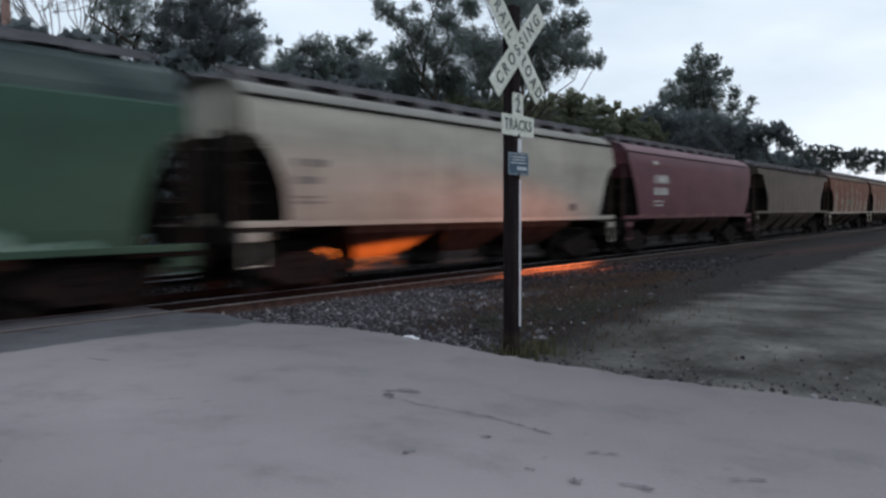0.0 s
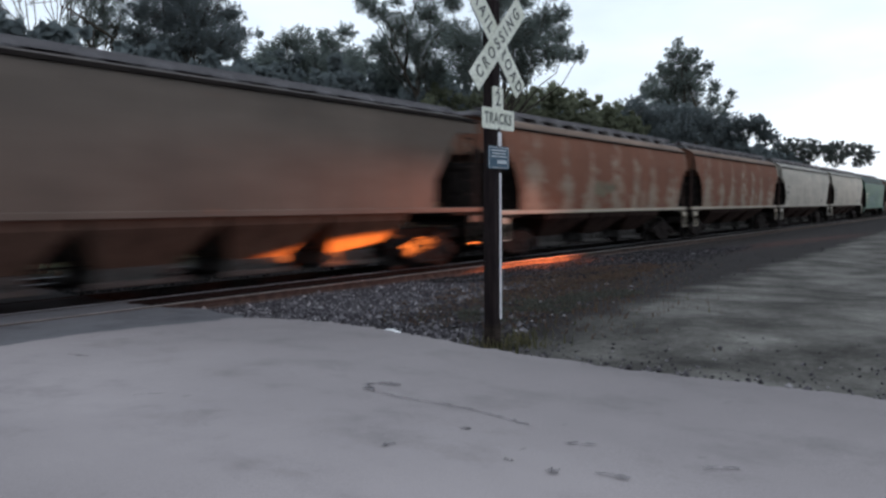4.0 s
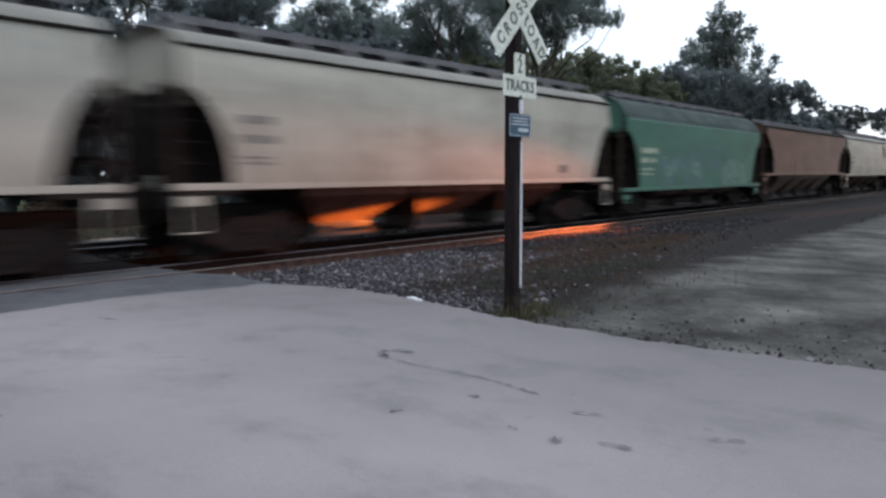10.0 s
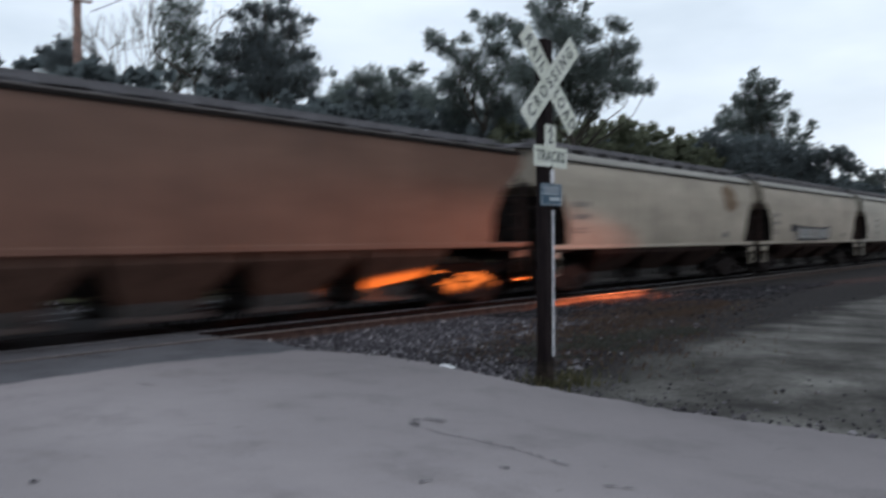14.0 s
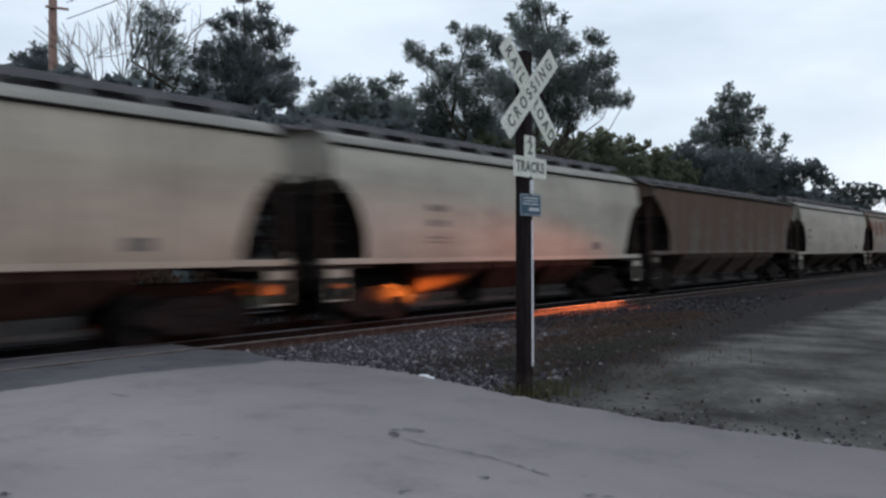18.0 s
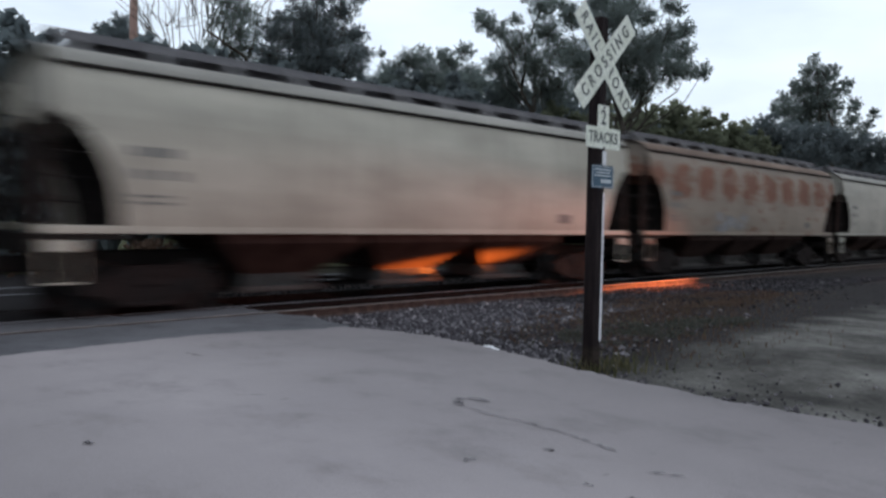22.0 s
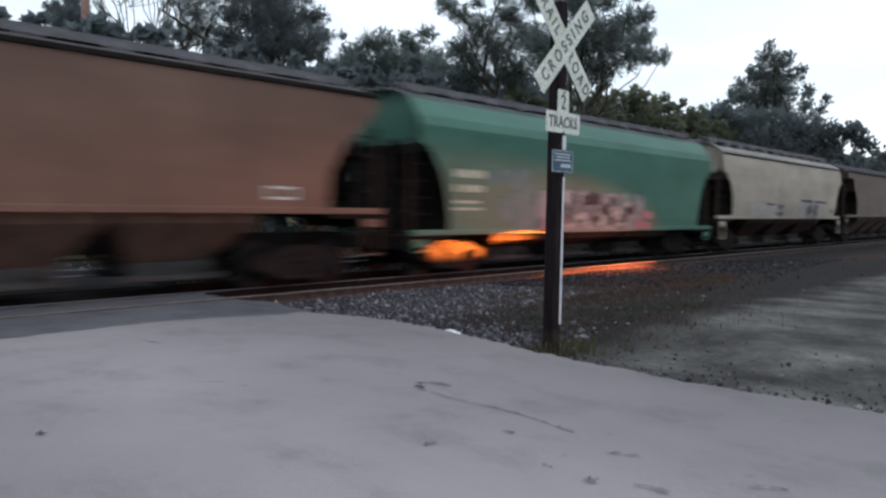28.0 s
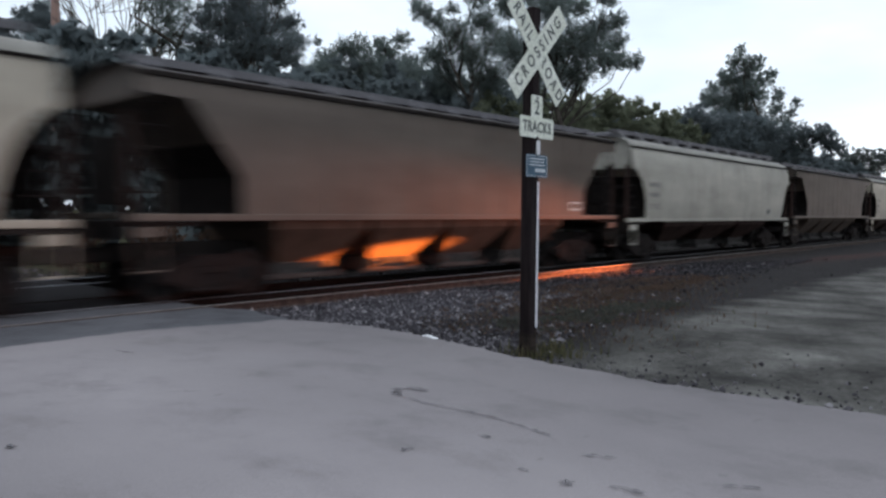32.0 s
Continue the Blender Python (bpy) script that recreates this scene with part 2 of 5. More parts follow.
# rail sides near black: their shade is in the colour, against the orange spots
M["rail_dark"] = plain("shaded_rail_side", (0.009, 0.007, 0.007), (0.016, 0.012, 0.012), 5.0, 0.8, 0.0, 0.0)
# matte grey stands for the sky's reflection on the polished head
M["railhead"] = plain("sheen_grey_rail_head", (0.18, 0.18, 0.195), (0.25, 0.25, 0.27), 4.0, 0.9, 0.0, 0.0)
M["railhead"].node_tree.nodes["Principled BSDF"].inputs["Specular IOR Level"].default_value = 0.0
M["dullhead"] = plain("dull_rail_head", (0.13, 0.115, 0.11), (0.2, 0.18, 0.17), 4.0, 0.5, 0.2, 0.05)
M["tie"] = plain("creosoted_wood", (0.02, 0.015, 0.013), (0.05, 0.038, 0.032), 4.0, 0.9, 0.0, 0.12, 30.0, "Object", (0.4, 3, 3))
M["post"] = plain("dark_stained_post", (0.013, 0.009, 0.01), (0.028, 0.02, 0.02), 3.0, 0.85, 0.0, 0.4, 30.0, "Object", (6, 6, 0.6))
M["sign"] = plain("weathered_white_sign", (0.62, 0.64, 0.54), (0.76, 0.77, 0.69), 5.0, 0.45, 0.0, 0.05)
M["sign_text"] = plain("faded_black_sign_letters", (0.07, 0.08, 0.075), (0.15, 0.16, 0.15), 20.0, 0.6)
M["blue"] = plain("blue_sign_sheet", (0.028, 0.07, 0.11), (0.04, 0.095, 0.145), 6.0, 0.45, 0.0, 0.05)
M["bar_white"] = plain("pale_sign_lettering", (0.45, 0.5, 0.55), (0.6, 0.63, 0.66), 30.0, 0.5)
M["reflect"] = plain("white_reflective_strip", (0.62, 0.62, 0.66), (0.78, 0.77, 0.8), 7.0, 0.4, 0.0, 0.05)
M["bark"] = plain("tree_bark", (0.05, 0.042, 0.036), (0.11, 0.095, 0.08), 3.0, 0.9, 0.0, 0.6, 18.0, "Object", (2, 2, 0.4))
M["polewood"] = plain("weathered_pole_wood", (0.2, 0.12, 0.10), (0.28, 0.18, 0.15), 2.0, 0.9, 0.0, 0.3, 20.0, "Object", (3, 3, 0.3))
M["slab_roof"] = plain("sooty_green_roof", (0.035, 0.05, 0.05), (0.075, 0.095, 0.09), 1.5, 0.7, 0.0, 0.1, 30.0, "Object", (0.5, 1, 1))
M["dusty_roof"] = plain("dusty_pale_roof", (0.2, 0.185, 0.165), (0.28, 0.26, 0.23), 1.2, 0.75, 0.0, 0.1, 25.0, "Object", (0.4, 1, 1))
M["rust_roof"] = plain("rusty_roof", (0.10, 0.062, 0.045), (0.18, 0.12, 0.09), 1.2, 0.85, 0.0, 0.1, 25.0, "Object", (0.4, 1, 1))
M["brown_roof"] = plain("sooty_brown_roof", (0.05, 0.042, 0.04), (0.085, 0.07, 0.066), 1.5, 0.7)
M["litter"] = plain("white_plastic_litter", (0.7, 0.7, 0.72), (0.82, 0.82, 0.83), 8.0, 0.4)


def leaf_mat(name, c1, c2):
    m, nt, b = nodes_of(name)
    g = nt.nodes.new("ShaderNodeNewGeometry")
    col = mix(nt, g.outputs["Random Per Island"], c1, c2)
    big = noise_tex(nt, coords(nt), 0.35, 3)
    link(nt, mix(nt, 1.0, col, ramp(nt, big, (0.3, 0.85), (0.7, 1.12)), 'MULTIPLY'), b.inputs["Base Color"])
    b.inputs["Roughness"].default_value = 0.85
    b.inputs["Specular IOR Level"].default_value = 0.08
    soft, turn = nt.nodes.new("ShaderNodeVectorMath"), nt.nodes.new("ShaderNodeVectorMath")
    soft.operation, turn.operation = 'MULTIPLY_ADD', 'NORMALIZE'
    soft.inputs[1].default_value, soft.inputs[2].default_value = (0.3, 0.3, 0.3), (-0.15, -0.45, 0.6)
    link(nt, g.outputs["Normal"], soft.inputs[0])
    link(nt, soft.outputs[0], turn.inputs[0])
    thin, both = nt.nodes.new("ShaderNodeBsdfTranslucent"), nt.nodes.new("ShaderNodeMixShader")
    link(nt, turn.outputs[0], b.inputs["Normal"])
    link(nt, b.inputs["Base Color"].links[0].from_socket, thin.inputs["Color"])
    both.inputs["Fac"].default_value = 0.62
    link(nt, b.outputs["BSDF"], both.inputs[1])
    link(nt, thin.outputs["BSDF"], both.inputs[2])
    link(nt, both.outputs["Shader"], nt.nodes["Material Output"].inputs["Surface"])
    return m


M["leaf"] = leaf_mat("broad_leaves", (0.165, 0.198, 0.186), (0.205, 0.238, 0.222))
M["leaf_dark"] = leaf_mat("dark_cedar_foliage", (0.14, 0.165, 0.172), (0.175, 0.2, 0.205))
M["leaf_olive"] = leaf_mat("olive_leaves", (0.165, 0.18, 0.12), (0.2, 0.215, 0.15))
M["leaf_far"] = leaf_mat("distant_leaves", (0.11, 0.13, 0.125), (0.17, 0.19, 0.18))
M["grass"] = leaf_mat("dry_weeds", (0.05, 0.055, 0.025), (0.15, 0.13, 0.075))
M["weed_green"] = leaf_mat("dark_green_weeds", (0.05, 0.053, 0.044), (0.115, 0.115, 0.098))
# brown weeds, with the shoulder's orange glow put into their red
M["weed"] = leaf_mat("glow_tinted_brown_weeds", (0.07, 0.045, 0.035), (0.15, 0.1, 0.075))


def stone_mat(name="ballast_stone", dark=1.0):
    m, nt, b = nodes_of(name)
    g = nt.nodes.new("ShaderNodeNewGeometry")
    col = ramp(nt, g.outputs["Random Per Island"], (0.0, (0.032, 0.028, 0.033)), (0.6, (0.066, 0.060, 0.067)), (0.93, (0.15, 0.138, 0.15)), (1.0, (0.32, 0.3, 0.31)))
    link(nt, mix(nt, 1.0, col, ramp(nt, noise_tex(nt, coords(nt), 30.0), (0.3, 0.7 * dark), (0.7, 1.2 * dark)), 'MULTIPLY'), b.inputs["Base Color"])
    b.inputs["Roughness"].default_value, b.inputs["Specular IOR Level"].default_value = 0.9, 0.15
    return m


M["stone"] = stone_mat()
# the same stone at a lower tone, for the far shoulder
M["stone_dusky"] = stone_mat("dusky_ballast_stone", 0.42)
# darkened copy: shade under the train put into the stones
M["stone_shaded"] = stone_mat("shaded_ballast_stone", 0.16)


def ground_mat():
    """Gravelly earth by the track, pale worn dirt where vehicles drive, darker weeds between."""
    m, nt, b = nodes_of("gravelly_earth")
    v = coords(nt)
    sep = nt.nodes.new("ShaderNodeSeparateXYZ")
    link(nt, v, sep.inputs[0])
    fine, mid = noise_tex(nt, v, 14.0, 6, 0.7), noise_tex(nt, v, 1.1, 5)
    turn = nt.nodes.new("ShaderNodeMapping")
    turn.inputs["Rotation"].default_value = (0, 0, radians(-112))
    link(nt, v, turn.inputs["Vector"])
    stretch = nt.nodes.new("ShaderNodeMapping")
    stretch.inputs["Scale"].default_value = (0.8, 1.0, 1)
    link(nt, turn.outputs["Vector"], stretch.inputs["Vector"])
    ruts = noise_tex(nt, stretch.outputs["Vector"], 1.0, 8, 0.62)
    gravel = ramp(nt, fine, (0.3, (0.014, 0.0125, 0.0125)), (0.55, (0.03, 0.027, 0.027)), (0.8, (0.075, 0.068, 0.067)))
    dirt = ramp(nt, ruts, (0.3, (0.046, 0.044, 0.042)), (0.42, (0.074, 0.070, 0.065)), (0.54, (0.112, 0.106, 0.098)), (0.72, (0.16, 0.152, 0.141)))
    dirt = mix(nt, 1.0, dirt, ramp(nt, fine, (0.25, 0.65), (0.7, 1.15)), 'MULTIPLY')
    away = math_node(nt, 'MULTIPLY', math_node(nt, 'MINIMUM', math_node(nt, 'MAXIMUM', math_node(nt, 'SUBTRACT', sep.outputs["X"], 8.5), 0.0), 40.0), 0.03)
    dirt = mix(nt, 1.0, dirt, ramp(nt, noise_tex(nt, v, 0.9, 6, 0.65), (0.36, 0.6), (0.5, 0.95), (0.64, 1.3)), 'MULTIPLY')
    edge = math_node(nt, 'ADD', math_node(nt, 'SUBTRACT', sep.outputs["Y"], away), math_node(nt, 'MULTIPLY', math_node(nt, 'SUBTRACT', mid, 0.5), 1.8))
    mask = ramp(nt, math_node(nt, 'DIVIDE', edge, 10.0), (0.41, 1.0), (0.47, 0.0))
    col = mix(nt, mask, gravel, dirt)
    # shade under the train put into the track bed's colour
    under_shade = ramp(nt, math_node(nt, 'DIVIDE', sep.outputs["Y"], 20.0), (0.61, 1.0), (0.64, 0.12), (0.78, 0.12), (0.82, 1.0))
    col = mix(nt, 1.0, col, under_shade, 'MULTIPLY')
    far = ramp(nt, math_node(nt, 'DIVIDE', sep.outputs["Y"], 40.0), (0.5, 0.0), (0.65, 1.0))
    col = mix(nt, far, col, mix(nt, mid, (0.04, 0.045, 0.02), (0.08, 0.08, 0.04)))
    link(nt, col, b.inputs["Base Color"])
    b.inputs["Roughness"].default_value, b.inputs["Specular IOR Level"].default_value = 0.95, 0.05
    bump(nt, b, fine, 0.7, 0.03)
    return m


def crack_mat():
    """A worn dark crack, its dirt thin enough in places to show the pavement."""
    m, nt, b = nodes_of("dirt_filled_crack")
    b.inputs["Base Color"].default_value, b.inputs["Roughness"].default_value = (0.10, 0.092, 0.1, 1), 0.9
    clear, both = nt.nodes.new("ShaderNodeBsdfTransparent"), nt.nodes.new("ShaderNodeMixShader")
    link(nt, ramp(nt, noise_tex(nt, coords(nt), 14.0, 4, 0.65), (0.36, 0.05), (0.66, 0.75)), both.inputs["Fac"])
    link(nt, clear.outputs["BSDF"], both.inputs[1])
    link(nt, b.outputs["BSDF"], both.inputs[2])
    link(nt, both.outputs["Shader"], nt.nodes["Material Output"].inputs["Surface"])
    return m


# tracks: puts the lens's edge falloff into the road's colour
def road_mat(name, lo, hi, fleck, tracks=False):
    m, nt, b = nodes_of(name)
    v = coords(nt)
    wide, mid, fine = noise_tex(nt, v, 0.35, 4), noise_tex(nt, coords(nt, (1, 0.6, 1)), 1.7, 6, 0.65), noise_tex(nt, v, 120.0, 3)
    col = mix(nt, ramp(nt, wide, (0.3, 0.0), (0.7, 1.0)), lo, hi)
    col = mix(nt, 1.0, col, ramp(nt, mid, (0.28, 0.66), (0.47, 0.96), (0.75, 1.14)), 'MULTIPLY')
    col = mix(nt, 1.0, col, ramp(nt, fine, (0.3, 0.86), (0.7, 1.1)), 'MULTIPLY')
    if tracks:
        # paler in the middle, darker to both sides: lens falloff put into the colour
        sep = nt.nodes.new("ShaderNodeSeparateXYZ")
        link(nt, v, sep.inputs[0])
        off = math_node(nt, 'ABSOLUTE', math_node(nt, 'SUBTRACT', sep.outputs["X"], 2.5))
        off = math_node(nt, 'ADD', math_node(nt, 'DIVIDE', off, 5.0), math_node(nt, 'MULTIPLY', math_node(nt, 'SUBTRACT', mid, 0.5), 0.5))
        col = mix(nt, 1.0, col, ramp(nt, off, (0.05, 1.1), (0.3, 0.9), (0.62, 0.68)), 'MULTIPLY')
    spot = ramp(nt, noise_tex(nt, coords(nt, (0.8, 1.6, 1)), 2.3, 3), (0.70, 0.0), (0.76, 0.75))
    link(nt, mix(nt, spot, col, fleck), b.inputs["Base Color"])
    b.inputs["Roughness"].default_value, b.inputs["Specular IOR Level"].default_value = 0.85, 0.3 if tracks else 0.06
    bump(nt, b, math_node(nt, 'ADD', fine, mid), 0.25 if max(lo) > 0.05 else 0.02, 0.01)
    return m


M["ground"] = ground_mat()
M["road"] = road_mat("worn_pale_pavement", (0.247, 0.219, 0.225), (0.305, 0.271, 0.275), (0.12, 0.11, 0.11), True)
M["apron"] = road_mat("old_asphalt", (0.10, 0.098, 0.107), (0.148, 0.144, 0.155), (0.07, 0.07, 0.07))
# asphalt with the train's shade put into its colour
M["dark_apron"] = road_mat("shaded_asphalt", (0.016, 0.014, 0.015), (0.03, 0.027, 0.028), (0.02, 0.02, 0.02))
M["crack"] = crack_mat()


# ---- mesh helpers ----
def mesh_of(name, verts, faces, material=None, smooth=False):
    me = bpy.data.meshes.new(name)
    me.from_pydata([tuple(v) for v in verts], [], [tuple(f) for f in faces])
    if material:
        me.materials.append(material)
    if smooth:
        me.polygons.foreach_set("use_smooth", [True] * len(me.polygons))
    me.update()
    return me


class Build:
    """Gathers simple solids into one mesh."""

    def __init__(self):
        self.v, self.f = [], []

    def add(self, verts, faces):
        n = len(self.v)
        self.v += [tuple(p) for p in verts]
        self.f += [tuple(n + i for i in f) for f in faces]
        return self

    def box(self, x0, x1, y0, y1, z0, z1, c=0.0):
        """A box; c: bevel of its long upright edges and rims."""
        if c <= 0:
            vs = [(x, y, z) for z in (z0, z1) for x, y in ((x0, y0), (x1, y0), (x1, y1), (x0, y1))]
            return self.add(vs, [(3, 2, 1, 0), (4, 5, 6, 7), (0, 1, 5, 4), (1, 2, 6, 5), (2, 3, 7, 6), (3, 0, 4, 7)])
        ring = [(x0 + c, y0), (x1 - c, y0), (x1, y0 + c), (x1, y1 - c), (x1 - c, y1), (x0 + c, y1), (x0, y1 - c), (x0, y0 + c)]
        cx, cy = (x0 + x1) / 2, (y0 + y1) / 2

        def shrunk(d):
            return [(x - math.copysign(min(d, abs(x - cx)), x - cx), y - math.copysign(min(d, abs(y - cy)), y - cy)) for x, y in ring]
        vs = [(*p, z0) for p in shrunk(c)] + [(*p, z0 + c) for p in ring] + [(*p, z1 - c) for p in ring] + [(*p, z1) for p in shrunk(c)]
        fs = [tuple(range(7, -1, -1)), tuple(range(24, 32))]
        for k in range(3):
            fs += [(8 * k + i, 8 * k + (i + 1) % 8, 8 * k + 8 + (i + 1) % 8, 8 * k + 8 + i) for i in range(8)]
        return self.add(vs, fs)

    def tube(self, a, b, ra, rb=None, n=8, cap=True):
        a, b = Vector(a), Vector(b)
        rb = ra if rb is None else rb
        d = (b - a).normalized()
        u = d.orthogonal().normalized()
        w = d.cross(u)
        ring = [(math.cos(2 * math.pi * i / n), math.sin(2 * math.pi * i / n)) for i in range(n)]
        vs = [a + (u * p + w * q) * ra for p, q in ring] + [b + (u * p + w * q) * rb for p, q in ring]
        fs = [(i, (i + 1) % n, n + (i + 1) % n, n + i) for i in range(n)]
        if cap:
            fs += [tuple(range(n - 1, -1, -1)), tuple(range(n, 2 * n))]
        return self.add(vs, fs)

    def prism(self, outline, axis, lo, hi):
        """An outline of 2D points pushed along x, y or z."""
        n = len(outline)

        def place(p, h):
            return {"x": (h, p[0], p[1]), "y": (p[0], h, p[1]), "z": (p[0], p[1], h)}[axis]
        vs = [place(p, lo) for p in outline] + [place(p, hi) for p in outline]
        fs = [(i, (i + 1) % n, n + (i + 1) % n, n + i) for i in range(n)]
        return self.add(vs, fs + [tuple(range(n - 1, -1, -1)), tuple(range(n, 2 * n))])

    def mesh(self, name, material=None, smooth=False):
        me = mesh_of(name, self.v, self.f, material, smooth)
        bm = bmesh.new()
        bm.from_mesh(me)
        bmesh.ops.recalc_face_normals(bm, faces=bm.faces)
        bm.to_mesh(me)
        bm.free()
        return me


def part(name, me, parent, label="", m=None):
    ob = new(name, me)
    ob.parent = parent
    if m is not None:
        ob.matrix_basis = m
    if label:
        ob["label"] = label
    return ob


# ---- ground ----
RAIL_Z = -0.35
TRACK_Y = 13.8


def lerp(x, xs, ys):
    return float(np.interp(x, xs, ys))


def road_z(y):
    return lerp(y, [5.0, 11.6, 12.6], [0.0, -0.335, -0.36])


def ground_z(x, y):
    z = lerp(y, [4.6, 7.0, 11.0, 17.0, 24.0, 60.0], [-0.03, -0.2, -0.53, -0.56, -0.4, 0.8])
    z -= 0.10 * lerp(x, [8, 14], [0, 1]) * lerp(y, [0, 3, 7], [1, 1, 0])
    near = lerp(x, [-6.5, -5.5, 7.0, 8.0], [0, 1, 1, 0])
    if near > 0:
        z = z * (1 - near) + near * min(z, road_z(y) - 0.14)
    wob = 0.03 * noise.noise(Vector((x * 0.7, y * 0.9, 0.3)))
    return z + wob * (1 if x > 7.5 else 0)


def build_ground():
    xs = np.concatenate([-np.geomspace(900, 12, 14), np.linspace(-8, 30, 120), np.geomspace(31, 1500, 26)])
    ys = np.concatenate([-np.geomspace(900, 8, 14), np.linspace(-6, 20, 90), np.geomspace(21, 1500, 26)])
    vs = [(x, y, ground_z(x, y)) for y in ys for x in xs]
    n = len(xs)
    fs = [(j * n + i, j * n + i + 1, (j + 1) * n + i + 1, (j + 1) * n + i) for j in range(len(ys) - 1) for i in range(n - 1)]
    return tagged(new("ground", mesh_of("ground", vs, fs, M["ground"], True)), "gravelly earth with worn pale dirt beside the track", "ground", kind="structure")


build_ground()


def wobble(k, amp, s=3.1):
    return amp * noise.noise(Vector((k * s, 1.7, 4.2))) + 0.4 * amp * noise.noise(Vector((k * s * 3.3, 5.7, 1.2)))


def build_road():
    """The pale pavement: its ragged edge leaves the track's shoulder and swings round the crossing."""
    def right_edge(y):
        return lerp(y, [-40, -8, 0, 1.4, 2.8, 4.2, 5.2, 5.9, 6.9, 8.0, 8.9], [11.0, 7.6, 5.95, 5.75, 5.6, 5.62, 5.82, 6.07, 6.3, 6.42, 6.3])

    def top_edge(x):
        return lerp(x, [-30, 2.0, 3.1, 4.4, 5.1, 5.7, 6.4], [9.3, 9.4, 9.47, 9.52, 9.34, 8.96, 8.85])
    us = np.linspace(0, 1, 90)
    ys = np.concatenate([np.geomspace(48, 9, 8) * -1 + 8, np.linspace(-0.6, 1, 100)])
    vs, fs = [], []
    for j, yy in enumerate(ys):
        for u in us:
            if yy < -0.6:
                y = yy
                x = -5 + (right_edge(y) + 5) * u ** 0.5
            else:
                q = (yy + 0.6) / 1.6
                x0 = -5 + (right_edge(-0.6 + 9.5 * q) + wobble(q * 22, 0.09) + 5) * u ** 0.5
                y = -0.6 + (top_edge(min(x0, 6.4)) + wobble(x0 * 2.4 + 50, 0.1) + 0.6) * q
                x = x0
            vs.append((x, y, road_z(y) + 0.006 * noise.noise(Vector((x * 0.8, y * 0.8, 9)))))
    n = len(us)
    m0 = len(vs)
    fs = [(j * n + i, j * n + i + 1, (j + 1) * n + i + 1, (j + 1) * n + i) for j in range(len(ys) - 1) for i in range(n - 1)]
    rim = [j * n + n - 1 for j in range(len(ys))] + [(len(ys) - 1) * n + i for i in range(n - 2, -1, -1)]
    low_rim = []
    for k in rim:
        x, y, z = vs[k]
        vs.append((x + 0.02, y + 0.02, z - 0.16))
        low_rim.append(len(vs) - 1)
    fs += [(rim[k], low_rim[k], low_rim[k + 1], rim[k + 1]) for k in range(len(rim) - 1)]
    return tagged(new("road", mesh_of("road", vs, fs, M["road"], False)), "worn pale grey pavement with a crumbling edge", "road", kind="structure")


build_road()


def build_apron():
    """Darker asphalt between the pavement and the rails, and between the rails themselves."""
    root = tagged(new("crossing_apron"), "dark patched asphalt at the level crossing, up to the rails", "crossing", kind="structure")

    def edge_x(y):
        return lerp(y, [8.6, 9.9, 10.7, 12.2, 17.5], [6.3, 6.75, 7.05, 6.9, 7.0])
    near_rail, far_rail, side_rail = TRACK_Y - 0.75, TRACK_Y + 0.75, TRACK_Y - 1.83
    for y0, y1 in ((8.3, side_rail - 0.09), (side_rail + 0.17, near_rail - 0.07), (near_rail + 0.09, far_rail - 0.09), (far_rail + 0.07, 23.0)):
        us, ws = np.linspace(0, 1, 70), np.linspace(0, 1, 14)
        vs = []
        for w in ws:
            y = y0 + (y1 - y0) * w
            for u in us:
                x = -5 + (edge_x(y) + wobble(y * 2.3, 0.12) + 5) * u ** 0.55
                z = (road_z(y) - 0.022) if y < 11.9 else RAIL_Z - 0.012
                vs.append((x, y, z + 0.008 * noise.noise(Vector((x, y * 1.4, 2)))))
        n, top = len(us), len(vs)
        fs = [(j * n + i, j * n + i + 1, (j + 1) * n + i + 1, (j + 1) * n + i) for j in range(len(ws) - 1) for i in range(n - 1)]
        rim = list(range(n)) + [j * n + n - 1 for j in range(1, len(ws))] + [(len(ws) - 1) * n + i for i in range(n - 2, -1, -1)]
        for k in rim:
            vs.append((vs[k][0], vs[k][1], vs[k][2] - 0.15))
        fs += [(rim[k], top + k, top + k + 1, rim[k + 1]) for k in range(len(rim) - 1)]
        # strips beneath the train take the shade-darkened asphalt
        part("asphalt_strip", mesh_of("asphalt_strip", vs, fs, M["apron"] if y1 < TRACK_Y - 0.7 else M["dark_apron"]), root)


build_apron()


# ---- track ----
def rail_profile():
    return [(-0.07, 0.0), (0.07, 0.0), (0.065, 0.018), (0.012, 0.04), (0.012, 0.125), (0.037, 0.14), (0.037, 0.172), (0.03, 0.18),
            (-0.03, 0.18), (-0.037, 0.172), (-0.037, 0.14), (-0.012, 0.125), (-0.012, 0.04), (-0.065, 0.018)]


def build_rail(name, y, x0, x1, head, parent, label, web="rail_dark"):
    xs = np.linspace(x0, x1, int((x1 - x0) / 6) + 1)
    prof = rail_profile()
    n = len(prof)
    vs = [(x, y + p, RAIL_Z - 0.18 + q + 0.004 * math.sin(x * 0.4)) for x in xs for p, q in prof]
    fs = [(k * n + i, k * n + (i + 1) % n, (k + 1) * n + (i + 1) % n, (k + 1) * n + i) for k in range(len(xs) - 1) for i in range(n)]
    me = mesh_of(name, vs, fs, M[web])
    me.materials.append(head)
    for k, p in enumerate(me.polygons):
        if k % n in (6, 7, 8):
            p.material_index = 1
    return part(name, me, parent, label)


track = tagged(new("railway_track"), "straight main track with rusty rails on dark wooden ties", "railway track", kind="structure")
build_rail("rail", TRACK_Y - 0.75, -70, 420, M["railhead"], track, "polished running rail")
